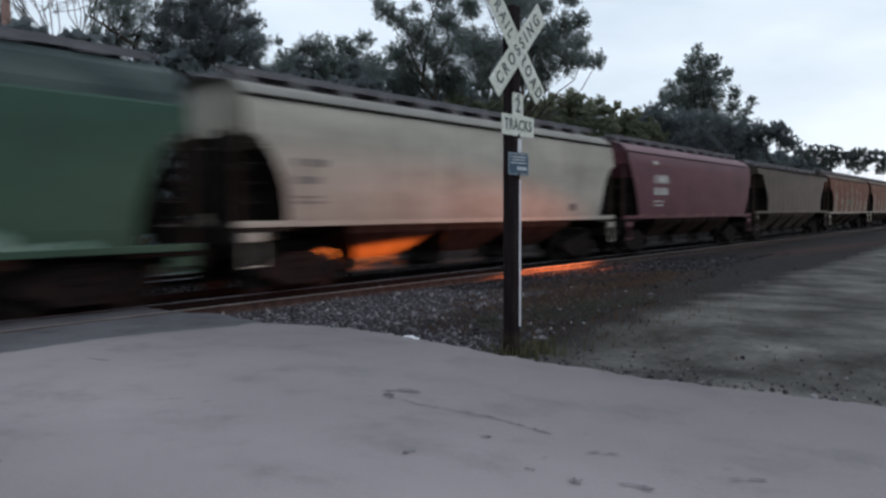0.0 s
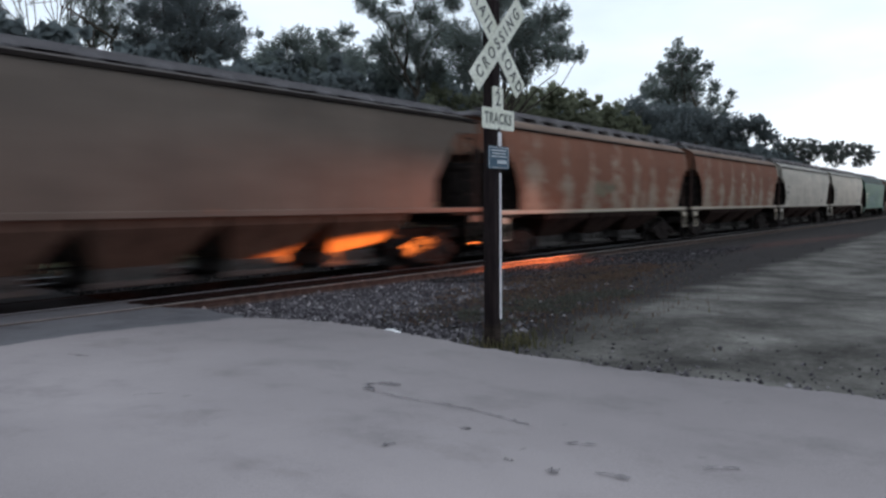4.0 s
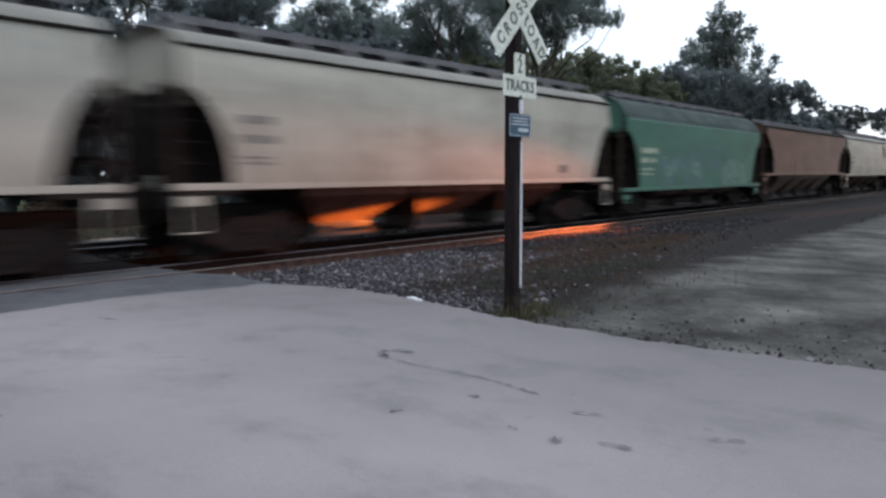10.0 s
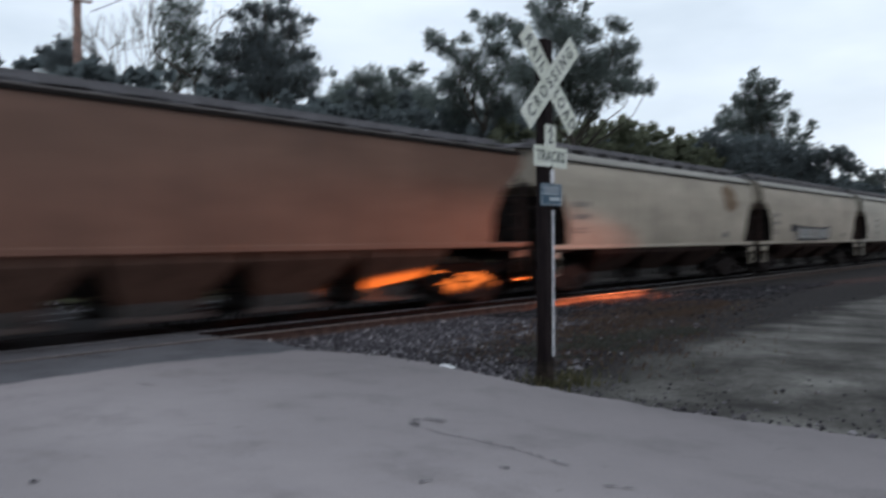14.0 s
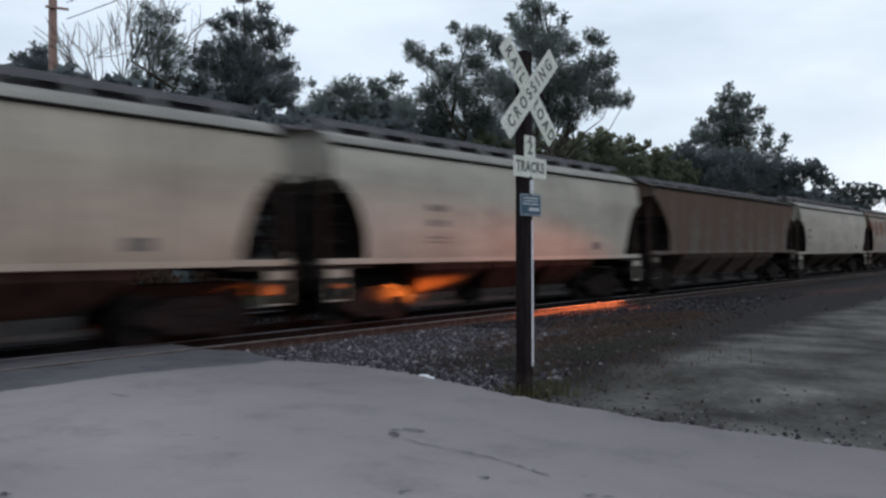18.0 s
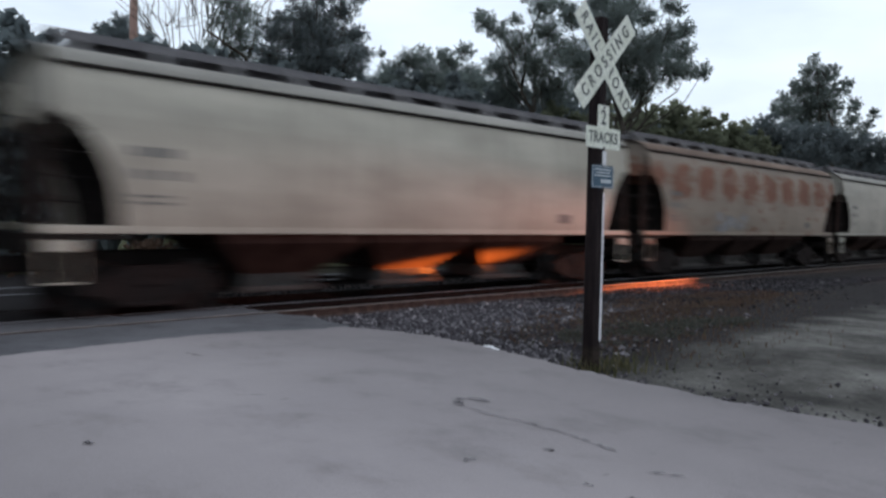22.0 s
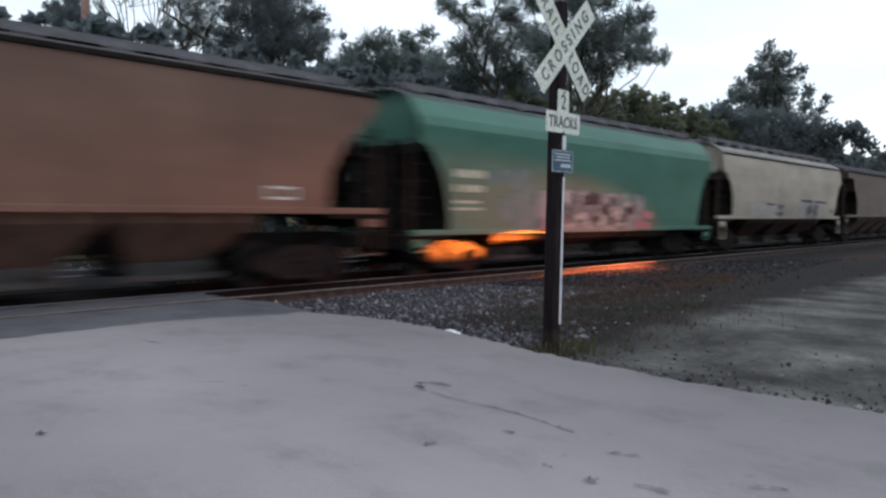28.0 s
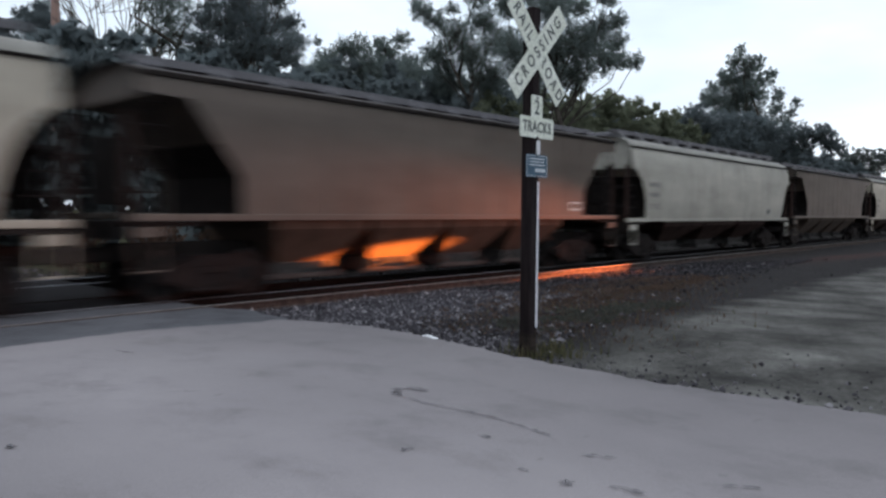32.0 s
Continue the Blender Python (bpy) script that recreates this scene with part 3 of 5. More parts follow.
# this rail's head gets the shade-darkened colour as well
build_rail("rail", TRACK_Y + 0.75, -70, 420, M["rail_dark"], track, "polished running rail")
build_rail("side_rail", TRACK_Y - 1.83, -30, 140, M["dullhead"], track, "dull rusty outer rail", "rail")
track2 = tagged(new("second_track"), "second track beyond the train, rails on wooden ties", "railway track", kind="structure")
build_rail("rail", TRACK_Y + 4.3 - 0.75, -70, 420, M["railhead"], track2, "")
build_rail("rail", TRACK_Y + 4.3 + 0.75, -70, 420, M["railhead"], track2, "")

tie_meshes = []
for k in range(6):
    bl = Build()
    a = random.uniform(-0.03, 0.03)
    bl.box(-0.115, 0.115, TRACK_Y - 2.62 + a, TRACK_Y + 1.3 + a, RAIL_Z - 0.36, RAIL_Z - 0.185 + random.uniform(-0.012, 0.004), 0.012)
    tie_meshes.append(bl.mesh("tie", M["tie"]))
for k in range(70):
    o = part("tie", random.choice(tie_meshes), track)
    o.matrix_basis = pose(7.4 + 0.51 * k + random.uniform(-0.03, 0.03), 0, 0, 0, 0, random.uniform(-0.15, 0.15))
bl = Build()
for k in range(150):
    x = 43.2 + 0.53 * k
    bl.box(x - 0.115, x + 0.115, TRACK_Y - 1.3, TRACK_Y + 1.3, RAIL_Z - 0.36, RAIL_Z - 0.19)
for k in range(60):
    x = -2.0 - 0.53 * k
    bl.box(x - 0.115, x + 0.115, TRACK_Y - 1.3, TRACK_Y + 1.3, RAIL_Z - 0.36, RAIL_Z - 0.19)
tagged(part("far_ties", bl.mesh("far_ties", M["tie"]), track), kind="stuff")
bl = Build()
for k in range(190):
    x = 7.5 + 0.53 * k
    bl.box(x - 0.115, x + 0.115, TRACK_Y + 3.0, TRACK_Y + 5.6, RAIL_Z - 0.36, RAIL_Z - 0.19)
tagged(part("far_ties", bl.mesh("far_ties", M["tie"]), track2), kind="stuff")


# ---- the crossing sign ----
PX, PY = 6.33, 4.72


def text_mesh(body, size, material, thick=0.002, gap=1.0, fat=0.003):
    cu = bpy.data.curves.new("lettering", 'FONT')
    cu.body, cu.size, cu.align_x, cu.align_y, cu.extrude = body, size, 'CENTER', 'CENTER', thick
    cu.space_character, cu.offset = gap, fat
    ob = bpy.data.objects.new("lettering", cu)
    scene.collection.objects.link(ob)
    me = bpy.data.meshes.new_from_object(ob.evaluated_get(bpy.context.evaluated_depsgraph_get()))
    bpy.data.objects.remove(ob)
    bpy.data.curves.remove(cu)
    me.materials.clear()
    me.materials.append(material)
    return me


def plate(w, h, r, t=0.004, n=5):
    """A rounded upright plate facing -y, its middle at the origin."""
    out = []
    for cx, cz, a0 in ((w / 2 - r, h / 2 - r, 0), (-w / 2 + r, h / 2 - r, 90), (-w / 2 + r, -h / 2 + r, 180), (w / 2 - r, -h / 2 + r, 270)):
        for k in range(n):
            a = radians(a0 + 90 * k / (n - 1))
            out.append((cx + r * math.cos(a), cz + r * math.sin(a)))
    return Build().prism(out, "y", -t / 2, t / 2)


def stand(name, me, parent, x, y, z, lean=0.0, label=""):
    return part(name, me, parent, label, pose(x, y, z, 0, lean, 0))


def letters(body, size, parent, x, y, z, lean=0.0, stretch=1.0, gap=1.0):
    o = part("lettering", text_mesh(body, size, M["sign_text"], 0.002, gap), parent)
    o.matrix_basis = pose(x, y, z, 0, lean, 0) @ pose(0, 0, 0, 90, 0, 0) @ Matrix.Diagonal((stretch, 1, 1, 1))
    return o


def build_crossing_sign():
    root = tagged(new("railroad_crossing_sign"), "white crossbuck and track-count plate on a dark wooden post", "crossing sign")
    root.matrix_basis = pose(PX, PY, -0.03)
    post = Build()
    post.box(-0.065, 0.065, -0.065, 0.065, -0.15, 3.38, 0.012)
    part("post", post.mesh("post", M["post"]), root, "dark weathered square wooden post")
    strip = Build().box(0.03, 0.062, -0.075, -0.067, 0.18, 1.66, 0.003)
    part("reflective_strip", strip.mesh("reflective_strip", M["reflect"]), root, "narrow white reflective strip")
    clip = Build().box(0.005, 0.065, -0.078, -0.067, 1.93, 2.07, 0.003)
    part("reflective_strip", clip.mesh("reflective_strip", M["reflect"]), root, "short piece of white reflective strip")
    boot = Build().box(-0.068, 0.068, -0.069, 0.069, -0.15, 0.14, 0.015)
    part("post_foot", boot.mesh("post_foot", M["tie"]), root, "dark tarred foot of the post")
    back = stand("blade", plate(1.22, 0.229, 0.012).mesh("blade", M["sign"]), root, 0, -0.072, 2.95, 45.5, "white blade")
    front = stand("blade", plate(1.22, 0.229, 0.012).mesh("blade", M["sign"]), root, 0, -0.084, 2.95, -45.5, "white blade")
    for body, off in (("RAIL", -0.345), ("ROAD", 0.345)):
        letters(body, 0.168, back, off, -0.0035, 0, 0.0, 0.84, 1.5)
    letters("CROSSING", 0.168, front, 0.0, -0.0035, 0, 0.0, 0.86, 1.66)
    two = stand("count_plate", plate(0.19, 0.25, 0.02).mesh("count_plate", M["sign"]), root, 0.0, -0.074, 2.39)
    letters("2", 0.205, two, 0, -0.0035, 0.0, 0, 0.85)
    tracks = stand("tracks_plate", plate(0.575, 0.205, 0.02).mesh("tracks_plate", M["sign"]), root, 0.0, -0.079, 2.195)
    letters("TRACKS", 0.152, tracks, 0, -0.0035, 0.0, 0, 0.8, 1.12)
    blue = stand("notice_plate", plate(0.37, 0.225, 0.02).mesh("notice_plate", M["blue"]), root, 0.0, -0.082, 1.815, 0, "small blue notice plate with a pale border")
    bars = Build()
    for z, w in ((0.07, 0.27), (0.04, 0.24), (0.01, 0.28)):
        bars.box(-w / 2, w / 2, -0.005, -0.0025, z - 0.006, z + 0.006)
    bars.box(-0.03, 0.14, -0.005, -0.0025, -0.06, -0.025)
    part("lettering", bars.mesh("lettering", M["bar_white"]), blue)
    rim = Build()
    for x0, x1, z0, z1 in ((-0.17, 0.17, 0.097, 0.103), (-0.17, 0.17, -0.103, -0.097), (-0.175, -0.169, -0.1, 0.1), (0.169, 0.175, -0.1, 0.1)):
        rim.box(x0, x1, -0.005, -0.0025, z0, z1)
    part("border", rim.mesh("border", M["bar_white"]), blue)
    bolt = Build().tube((0, -0.093, 0), (0, -0.06, 0), 0.011, n=6).mesh("bolt", M["walk"])
    for z in (2.95, 2.49, 2.1, 1.915, 1.715):
        part("bolt", bolt, root, "", pose(0, 0, z))


build_crossing_sign()


# ---- the train ----
KINDS = {
    # sill height, profile (height, half width) up to the eave, roof (half width, height), walkway height, bays
    "round": dict(sill=1.40, side=[(1.40, 1.50), (1.62, 1.545), (2.1, 1.59), (2.7, 1.60), (3.2, 1.58), (3.6, 1.53), (3.92, 1.46)],
                  roof=[(1.44, 3.97), (1.3, 4.12), (1.0, 4.25), (0.5, 4.33), (0.0, 4.35)], walk=4.56, bays=3),
    "ribbed": dict(sill=1.50, side=[(1.50, 1.56), (2.3, 1.57), (2.9, 1.57), (3.58, 1.57), (3.62, 1.57), (3.92, 1.56)],
                   roof=[(1.5, 3.97), (1.1, 4.12), (0.5, 4.24), (0.0, 4.26)], walk=4.36, bays=4),
    "slab": dict(sill=1.02, side=[(1.02, 1.58), (1.4, 1.6), (2.2, 1.6), (3.0, 1.6), (3.5, 1.59), (3.55, 1.57)],
                 roof=[(1.5, 3.72), (1.2, 4.12), (0.8, 4.32), (0.3, 4.38), (0.0, 4.38)], walk=4.52, bays=3),
    "slant": dict(sill=1.38, side=[(1.38, 1.53), (1.7, 1.57), (2.3, 1.6), (2.9, 1.6), (3.4, 1.57), (3.84, 1.5)],
                  roof=[(1.44, 3.92), (1.25, 4.1), (0.8, 4.26), (0.0, 4.33)], walk=4.5, bays=3),
}
KINDS["ribbed_short"] = dict(KINDS["ribbed"])


def end_cut(kind, z):
    """How far the side sheet stops short of the car's end, by height."""
    k = KINDS[kind]
    if kind in ("round", "slab"):
        top, a = (3.2, 0.97) if kind == "round" else (3.1, 1.0)
        q = (z - k["sill"]) / (top - k["sill"])
        return a * max(0.0, 1 - max(0.0, q) ** 2.0) ** 0.62 if q < 1 else 0.0
    if kind == "ribbed":
        return lerp(z, [1.5, 2.3, 3.58, 3.6], [1.9, 1.9, 0.9, 0.0])
    if kind == "ribbed_short":
        return lerp(z, [1.5, 2.2, 3.4, 3.6], [1.3, 1.3, 0.5, 0.0])
    return lerp(z, [1.38, 3.5], [1.0, 0.0])


def half_width(kind, z):
    zs, ws = zip(*KINDS[kind]["side"])
    return lerp(z, zs, ws)


def shell_rows(kind):
    k = KINDS[kind]
    zs = [z for z, _ in k["side"]]
    if kind in ("round", "slab"):
        top = 3.2 if kind == "round" else 3.1
        zs = sorted(set(zs) | {round(k["sill"] + (top - k["sill"]) * q, 3) for q in (0.0, 0.2, 0.4, 0.55, 0.68, 0.78, 0.86, 0.92, 0.96, 0.985, 1.0)})
    near = [(-half_width(kind, z), z) for z in zs] + [(-w, z) for w, z in k["roof"]]
    return near + [(-y, z) for y, z in reversed(near[:-1])]


def body_mesh(kind, hb, material, roof=None):
    rows, cols = shell_rows(kind), np.linspace(-1, 1, 15)
    vs, fs = [], []
    for y, z in rows:
        e = hb - end_cut(kind, z)
        vs += [(u * e, y, z) for u in cols]
    n = len(cols)
    fs = [(j * n + i, j * n + i + 1, (j + 1) * n + i + 1, (j + 1) * n + i) for j in range(len(rows) - 1) for i in range(n - 1)]
    for side, col in ((-1, 0), (1, n - 1)):
        start = len(vs)
        for y, z in rows:
            vs.append((side * (hb - end_cut(kind, z) - 0.22), y * 0.965, z - (0.02 if z > 3.9 else 0)))
        for j in range(len(rows) - 1):
            a, b = j * n + col, (j + 1) * n + col
            fs.append((a, b, start + j + 1, start + j))
    me = mesh_of("body", vs, fs, material, False)
    bm = bmesh.new()
    bm.from_mesh(me)
    bmesh.ops.recalc_face_normals(bm, faces=bm.faces)
    bm.to_mesh(me)
    bm.free()
    if roof:
        eave = KINDS[kind]["side"][-1][0] - 0.001 + (0.5 if roof is M["teal_roof"] else 0.0)
        me.materials.append(roof)
        for p in me.polygons:
            if min(me.vertices[i].co.z for i in p.vertices) >= eave:
                p.material_index = 1
    if kind in ("round", "slant"):
        me.polygons.foreach_set("use_smooth", [True] * len(me.polygons))
        me.set_sharp_from_angle(angle=radians(30))
    return me


def slope_mesh(kind, hb, side, material):
    """The sloping end sheet behind the side sheets' cut edge."""
    rows = shell_rows(kind)
    near = rows[:(len(rows) + 1) // 2]
    vs, fs = [], []
    for y, z in near:
        x = side * (hb - end_cut(kind, z) - 0.21)
        vs += [(x, y * 0.96, z), (x, 0, z), (x, -y * 0.96, z)]
    for j in range(len(near) - 1):
        fs += [(3 * j, 3 * j + 1, 3 * j + 4, 3 * j + 3), (3 * j + 1, 3 * j + 2, 3 * j + 5, 3 * j + 4)]
    # lower sheet takes the shade-darkened grime, upper wall the body paint
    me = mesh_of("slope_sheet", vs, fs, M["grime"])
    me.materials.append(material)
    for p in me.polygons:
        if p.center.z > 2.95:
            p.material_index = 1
    return me


CACHE = {}


def cached(key, make):
    if key not in CACHE:
        CACHE[key] = make()
    return CACHE[key]


def bay_mesh(top_len, sill, material):
    a, b = top_len / 2, 0.72
    vs = [(-a, -1.42, sill + 0.04), (a, -1.42, sill + 0.04), (a, 1.42, sill + 0.04), (-a, 1.42, sill + 0.04),
          (-a * 0.98, -1.36, sill - 0.2), (a * 0.98, -1.36, sill - 0.2), (a * 0.98, 1.36, sill - 0.2), (-a * 0.98, 1.36, sill - 0.2),
          (-b, -0.66, 0.58), (b, -0.66, 0.58), (b, 0.66, 0.58), (-b, 0.66, 0.58)]
    fs = [(0, 1, 5, 4), (1, 2, 6, 5), (2, 3, 7, 6), (3, 0, 4, 7), (4, 5, 9, 8), (5, 6, 10, 9), (6, 7, 11, 10), (7, 4, 8, 11), (8, 9, 10, 11), (3, 2, 1, 0)]
    return Build().add(vs, fs).mesh("hopper_bay", material)


def gate_mesh():
    bl = Build()
    bl.box(-0.78, 0.78, -0.68, 0.68, 0.30, 0.60, 0.03)
    for y in (-0.72, 0.72):
        bl.box(-0.95, 0.95, y - 0.05, y + 0.05, 0.24, 0.36, 0.02)
        for x in (-0.62, -0.1, 0.42):
            bl.box(x - 0.05, x + 0.05, y - 0.04, y + 0.04, 0.36, 0.58, 0.01)
    bl.tube((0.55, -0.92, 0.40), (0.55, 0.92, 0.40), 0.05, n=8)
    bl.tube((-0.55, -0.86, 0.47), (-0.55, 0.86, 0.47), 0.035, n=8)
    return bl.mesh("outlet_gate", M["gate"])


def frame_mesh():
    out = [(-1.18, 0.40), (-1.20, 0.58), (-0.80, 0.70), (-0.42, 0.84), (0.42, 0.84), (0.80, 0.70), (1.20, 0.58), (1.18, 0.40), (0.84, 0.36),
           (0.56, 0.24), (0.42, 0.15), (-0.42, 0.15), (-0.56, 0.24), (-0.84, 0.36)]
    bl = Build().prism(out, "y", -0.07, 0.07)
    bl.box(-0.36, 0.36, -0.10, 0.10, 0.62, 0.80, 0.02)
    bl.box(-0.40, 0.40, -0.11, 0.11, 0.15, 0.23, 0.02)
    for s in (-1, 1):
        bl.tube((s * 0.89, -0.16, 0.46), (s * 0.89, 0.08, 0.46), 0.13, n=10)
    return bl.mesh("sideframe", M["iron"])


def spring_mesh():
    bl = Build()
    for k in range(5):
        bl.tube((0, -0.09, 0.25 + 0.075 * k), (0, 0.09, 0.27 + 0.075 * k), 0.035, n=6)
    bl.tube((0, 0, 0.22), (0, 0, 0.62), 0.07, n=8)
    return bl.mesh("spring", M["wheel"])


def wheelset_mesh():
    bl = Build()
    bl.tube((0, -0.98, 0), (0, 0.98, 0), 0.075, n=8)
    for s in (-1, 1):
        prof = [(0.685, 0.475), (0.71, 0.485), (0.72, 0.46), (0.81, 0.455), (0.81, 0.39), (0.775, 0.38), (0.765, 0.17), (0.83, 0.14), (0.83, 0.075)]
        n = 20
        vs = [(r * math.cos(2 * math.pi * i / n), s * y, r * math.sin(2 * math.pi * i / n)) for y, r in [(0.685, 0.075)] + prof for i in range(n)]
        fs = [(k * n + i, k * n + (i + 1) % n, (k + 1) * n + (i + 1) % n, (k + 1) * n + i) for k in range(len(prof)) for i in range(n)]
        bl.add(vs, fs)
    return bl.mesh("wheelset", M["wheel"])


WHEELS = {-1: [], 1: []}


def add_truck(car, x):
    bol = Build().box(-0.2, 0.2, -1.12, 1.12, 0.48, 0.72, 0.03)
    bol.box(-0.32, 0.32, -0.3, 0.3, 0.66, 0.8, 0.03)
    truck = part("truck", cached("bolster", lambda: bol.mesh("truck", M["iron"])), car, "dark cast-iron four-wheel truck", pose(x, 0, 0))
    for y in (-1.02, 1.02):
        part("sideframe", cached("sideframe", frame_mesh), truck, "", pose(0, y, 0))
        for u in (-0.2, 0.0, 0.2):
            part("spring", cached("spring", spring_mesh), truck, "", pose(u, y, 0))
    for s in (-1, 1):
        WHEELS[s].append(part("wheelset", cached("wheelset", wheelset_mesh), truck, "", pose(s * 0.89, 0, 0.46)))


def bracket_mesh(k, y, wz, material):
    """A folded plate that carries the walkway, rising from the roof's shoulder."""
    s = -1 if y < 0 else 1
    out = [(s * 1.02, k["roof"][-3][1] - 0.02), (s * 0.80, wz - 0.045), (s * 0.46, wz - 0.045), (s * 0.46, k["roof"][-2][1] - 0.02)]
    return Build().prism(out, "x", -0.07, 0.07).mesh("walkway_bracket", material)


def end_frame_mesh(sill, top):
    """The dark steel frame on a car's end platform, added to darken the gap."""
    bl = Build()
    for y in (-0.62, 0.62):
        bl.box(-0.05, 0.05, y - 0.13, y + 0.13, sill - 0.05, top, 0.01)
    for z in (sill + 0.5, sill + 1.15):
        bl.box(-0.04, 0.04, -1.4, 1.4, z - 0.06, z + 0.06, 0.01)
    bl.box(-0.09, 0.05, -0.46, 0.46, sill + 0.25, top - 0.35, 0.02)
    return bl.mesh("end_frame", M["grime"])


def ladder_mesh(z0, z1):
    bl = Build()
    for x in (-0.2, 0.2):
        bl.tube((x, 0, z0), (x, 0, z1), 0.02, n=6)
    k = int((z1 - z0) / 0.38)
    for i in range(k):
        z = z0 + 0.2 + 0.38 * i
        bl.tube((-0.2, 0, z), (0.2, 0, z), 0.014, n=6)
    return bl


def side_patch(kind, cells, material, name, lift=0.006):
    """Flat marks lying on the near side sheet; cells are (x0, x1, z0, z1)."""
    bl = Build()
    for x0, x1, z0, z1 in cells:
        zs = np.linspace(z0, z1, max(2, int((z1 - z0) / 0.25) + 2))
        vs = [(x, -half_width(kind, z) - lift, z) for z in zs for x in (x0, x1)]
        bl.add(vs, [(2 * i, 2 * i + 1, 2 * i + 3, 2 * i + 2) for i in range(len(zs) - 1)])
    return mesh_of(name, bl.v, bl.f, material)


def blobs(kind, x0, x1, z0, z1, count, seed, material, name, lift, wmin=0.15, wmax=0.5):
    """Sprayed shapes: overlapping many-sided patches within a band of the side."""
    rng = random.Random(seed)
    vs, fs = [], []
    for _ in range(count):
        cx, cz = rng.uniform(x0, x1), rng.uniform(z0, z1)
        rx, rz, n = rng.uniform(wmin, wmax), rng.uniform(wmin, wmax) * 0.8, 9
        base = len(vs)
        a0 = rng.uniform(0, 6)
        for i in range(n):
            a = a0 + 2 * math.pi * i / n
            r = rng.uniform(0.65, 1.1)
            z = min(max(cz + rz * r * math.sin(a), KINDS[kind]["sill"] + 0.03), z1 + 0.2)
            vs.append((cx + rx * r * math.cos(a), -half_width(kind, z) - lift, z))
        lift += 0.0004
        fs.append(tuple(base + i for i in range(n)))
    return mesh_of(name, vs, fs, material)


def tiles(kind, x0, x1, z0, z1, nx, share, seed, material, name, lift):
    """A patchwork of crooked sprayed blocks, three rows high."""
    rng = random.Random(seed)
    nz = max(1, int((z1 - z0) / 0.24))
    w, h = (x1 - x0) / nx, (z1 - z0) / nz
    vs, fs = [], []
    for j in range(nz):
        for i in range(nx):
            if rng.random() > share:
                continue
            n = len(vs)
            for a, b in ((0, 0), (1, 0), (1, 1), (0, 1)):
                x = x0 + (i + a) * w + rng.uniform(-0.22, 0.22) * w
                z = max(z0 + (j + b) * h + rng.uniform(-0.3, 0.3) * h, KINDS[kind]["sill"] + 0.03)
                vs.append((x, -half_width(kind, z) - lift, z))
            lift += 0.0003
            fs.append((n, n + 1, n + 2, n + 3))
    return mesh_of(name, vs, fs, material)


def sprayed_letter(car, kind, x0, x1, z0, z1, seed):
    """One bulging sprayed letter: a dark outline, a pale filling and a dark slot in it, shaped like no real character."""
    rng = random.Random(seed)
    cx, cz, rx, rz = (x0 + x1) / 2, (z0 + z1) / 2, (x1 - x0) / 2, (z1 - z0) / 2
    swell = [rng.uniform(0.86, 1.12) for _ in range(16)]

    def bulge(scale, lift, material, name, squeeze=1.0):
        vs = []
        for i in range(16):
            a = 2 * math.pi * i / 16
            c, d = math.cos(a), math.sin(a)
            z = max(cz + rz * scale * swell[i] * math.copysign(abs(d) ** 0.6, d), KINDS[kind]["sill"] + 0.03)
            vs.append((cx + rx * scale * squeeze * swell[i] * math.copysign(abs(c) ** 0.6, c), -half_width(kind, z) - lift, z))
        mid = len(vs)
        vs.append((cx, -half_width(kind, cz) - lift, cz))
        return mesh_of(name, vs, [(i, (i + 1) % 16, mid) for i in range(16)], material)
    letter = part("graffiti_letter", bulge(1.06, 0.014 + 0.003 * (seed % 2), M["spray_black"], "graffiti_letter"), car, "unreadable sprayed letter, black with a pale filling")
    part("filling", bulge(0.78, 0.022, M["spray_pale" if seed % 3 else "spray_white"], "filling"), letter)
    part("slot", bulge(0.3, 0.027, M["spray_grey" if seed % 2 else "spray_black"], "slot", 0.55), letter)


def marking_cells(x, rows):
    rng = random.Random(int(x * 10) + len(rows))
    cells = []
    for z, h, w, step in rows:
        u = x
        while u < x + w:
            cells.append((u, u + step * 0.72, z, z + h))
            u += step * rng.choice((1, 1, 1, 1.6))
    return cells


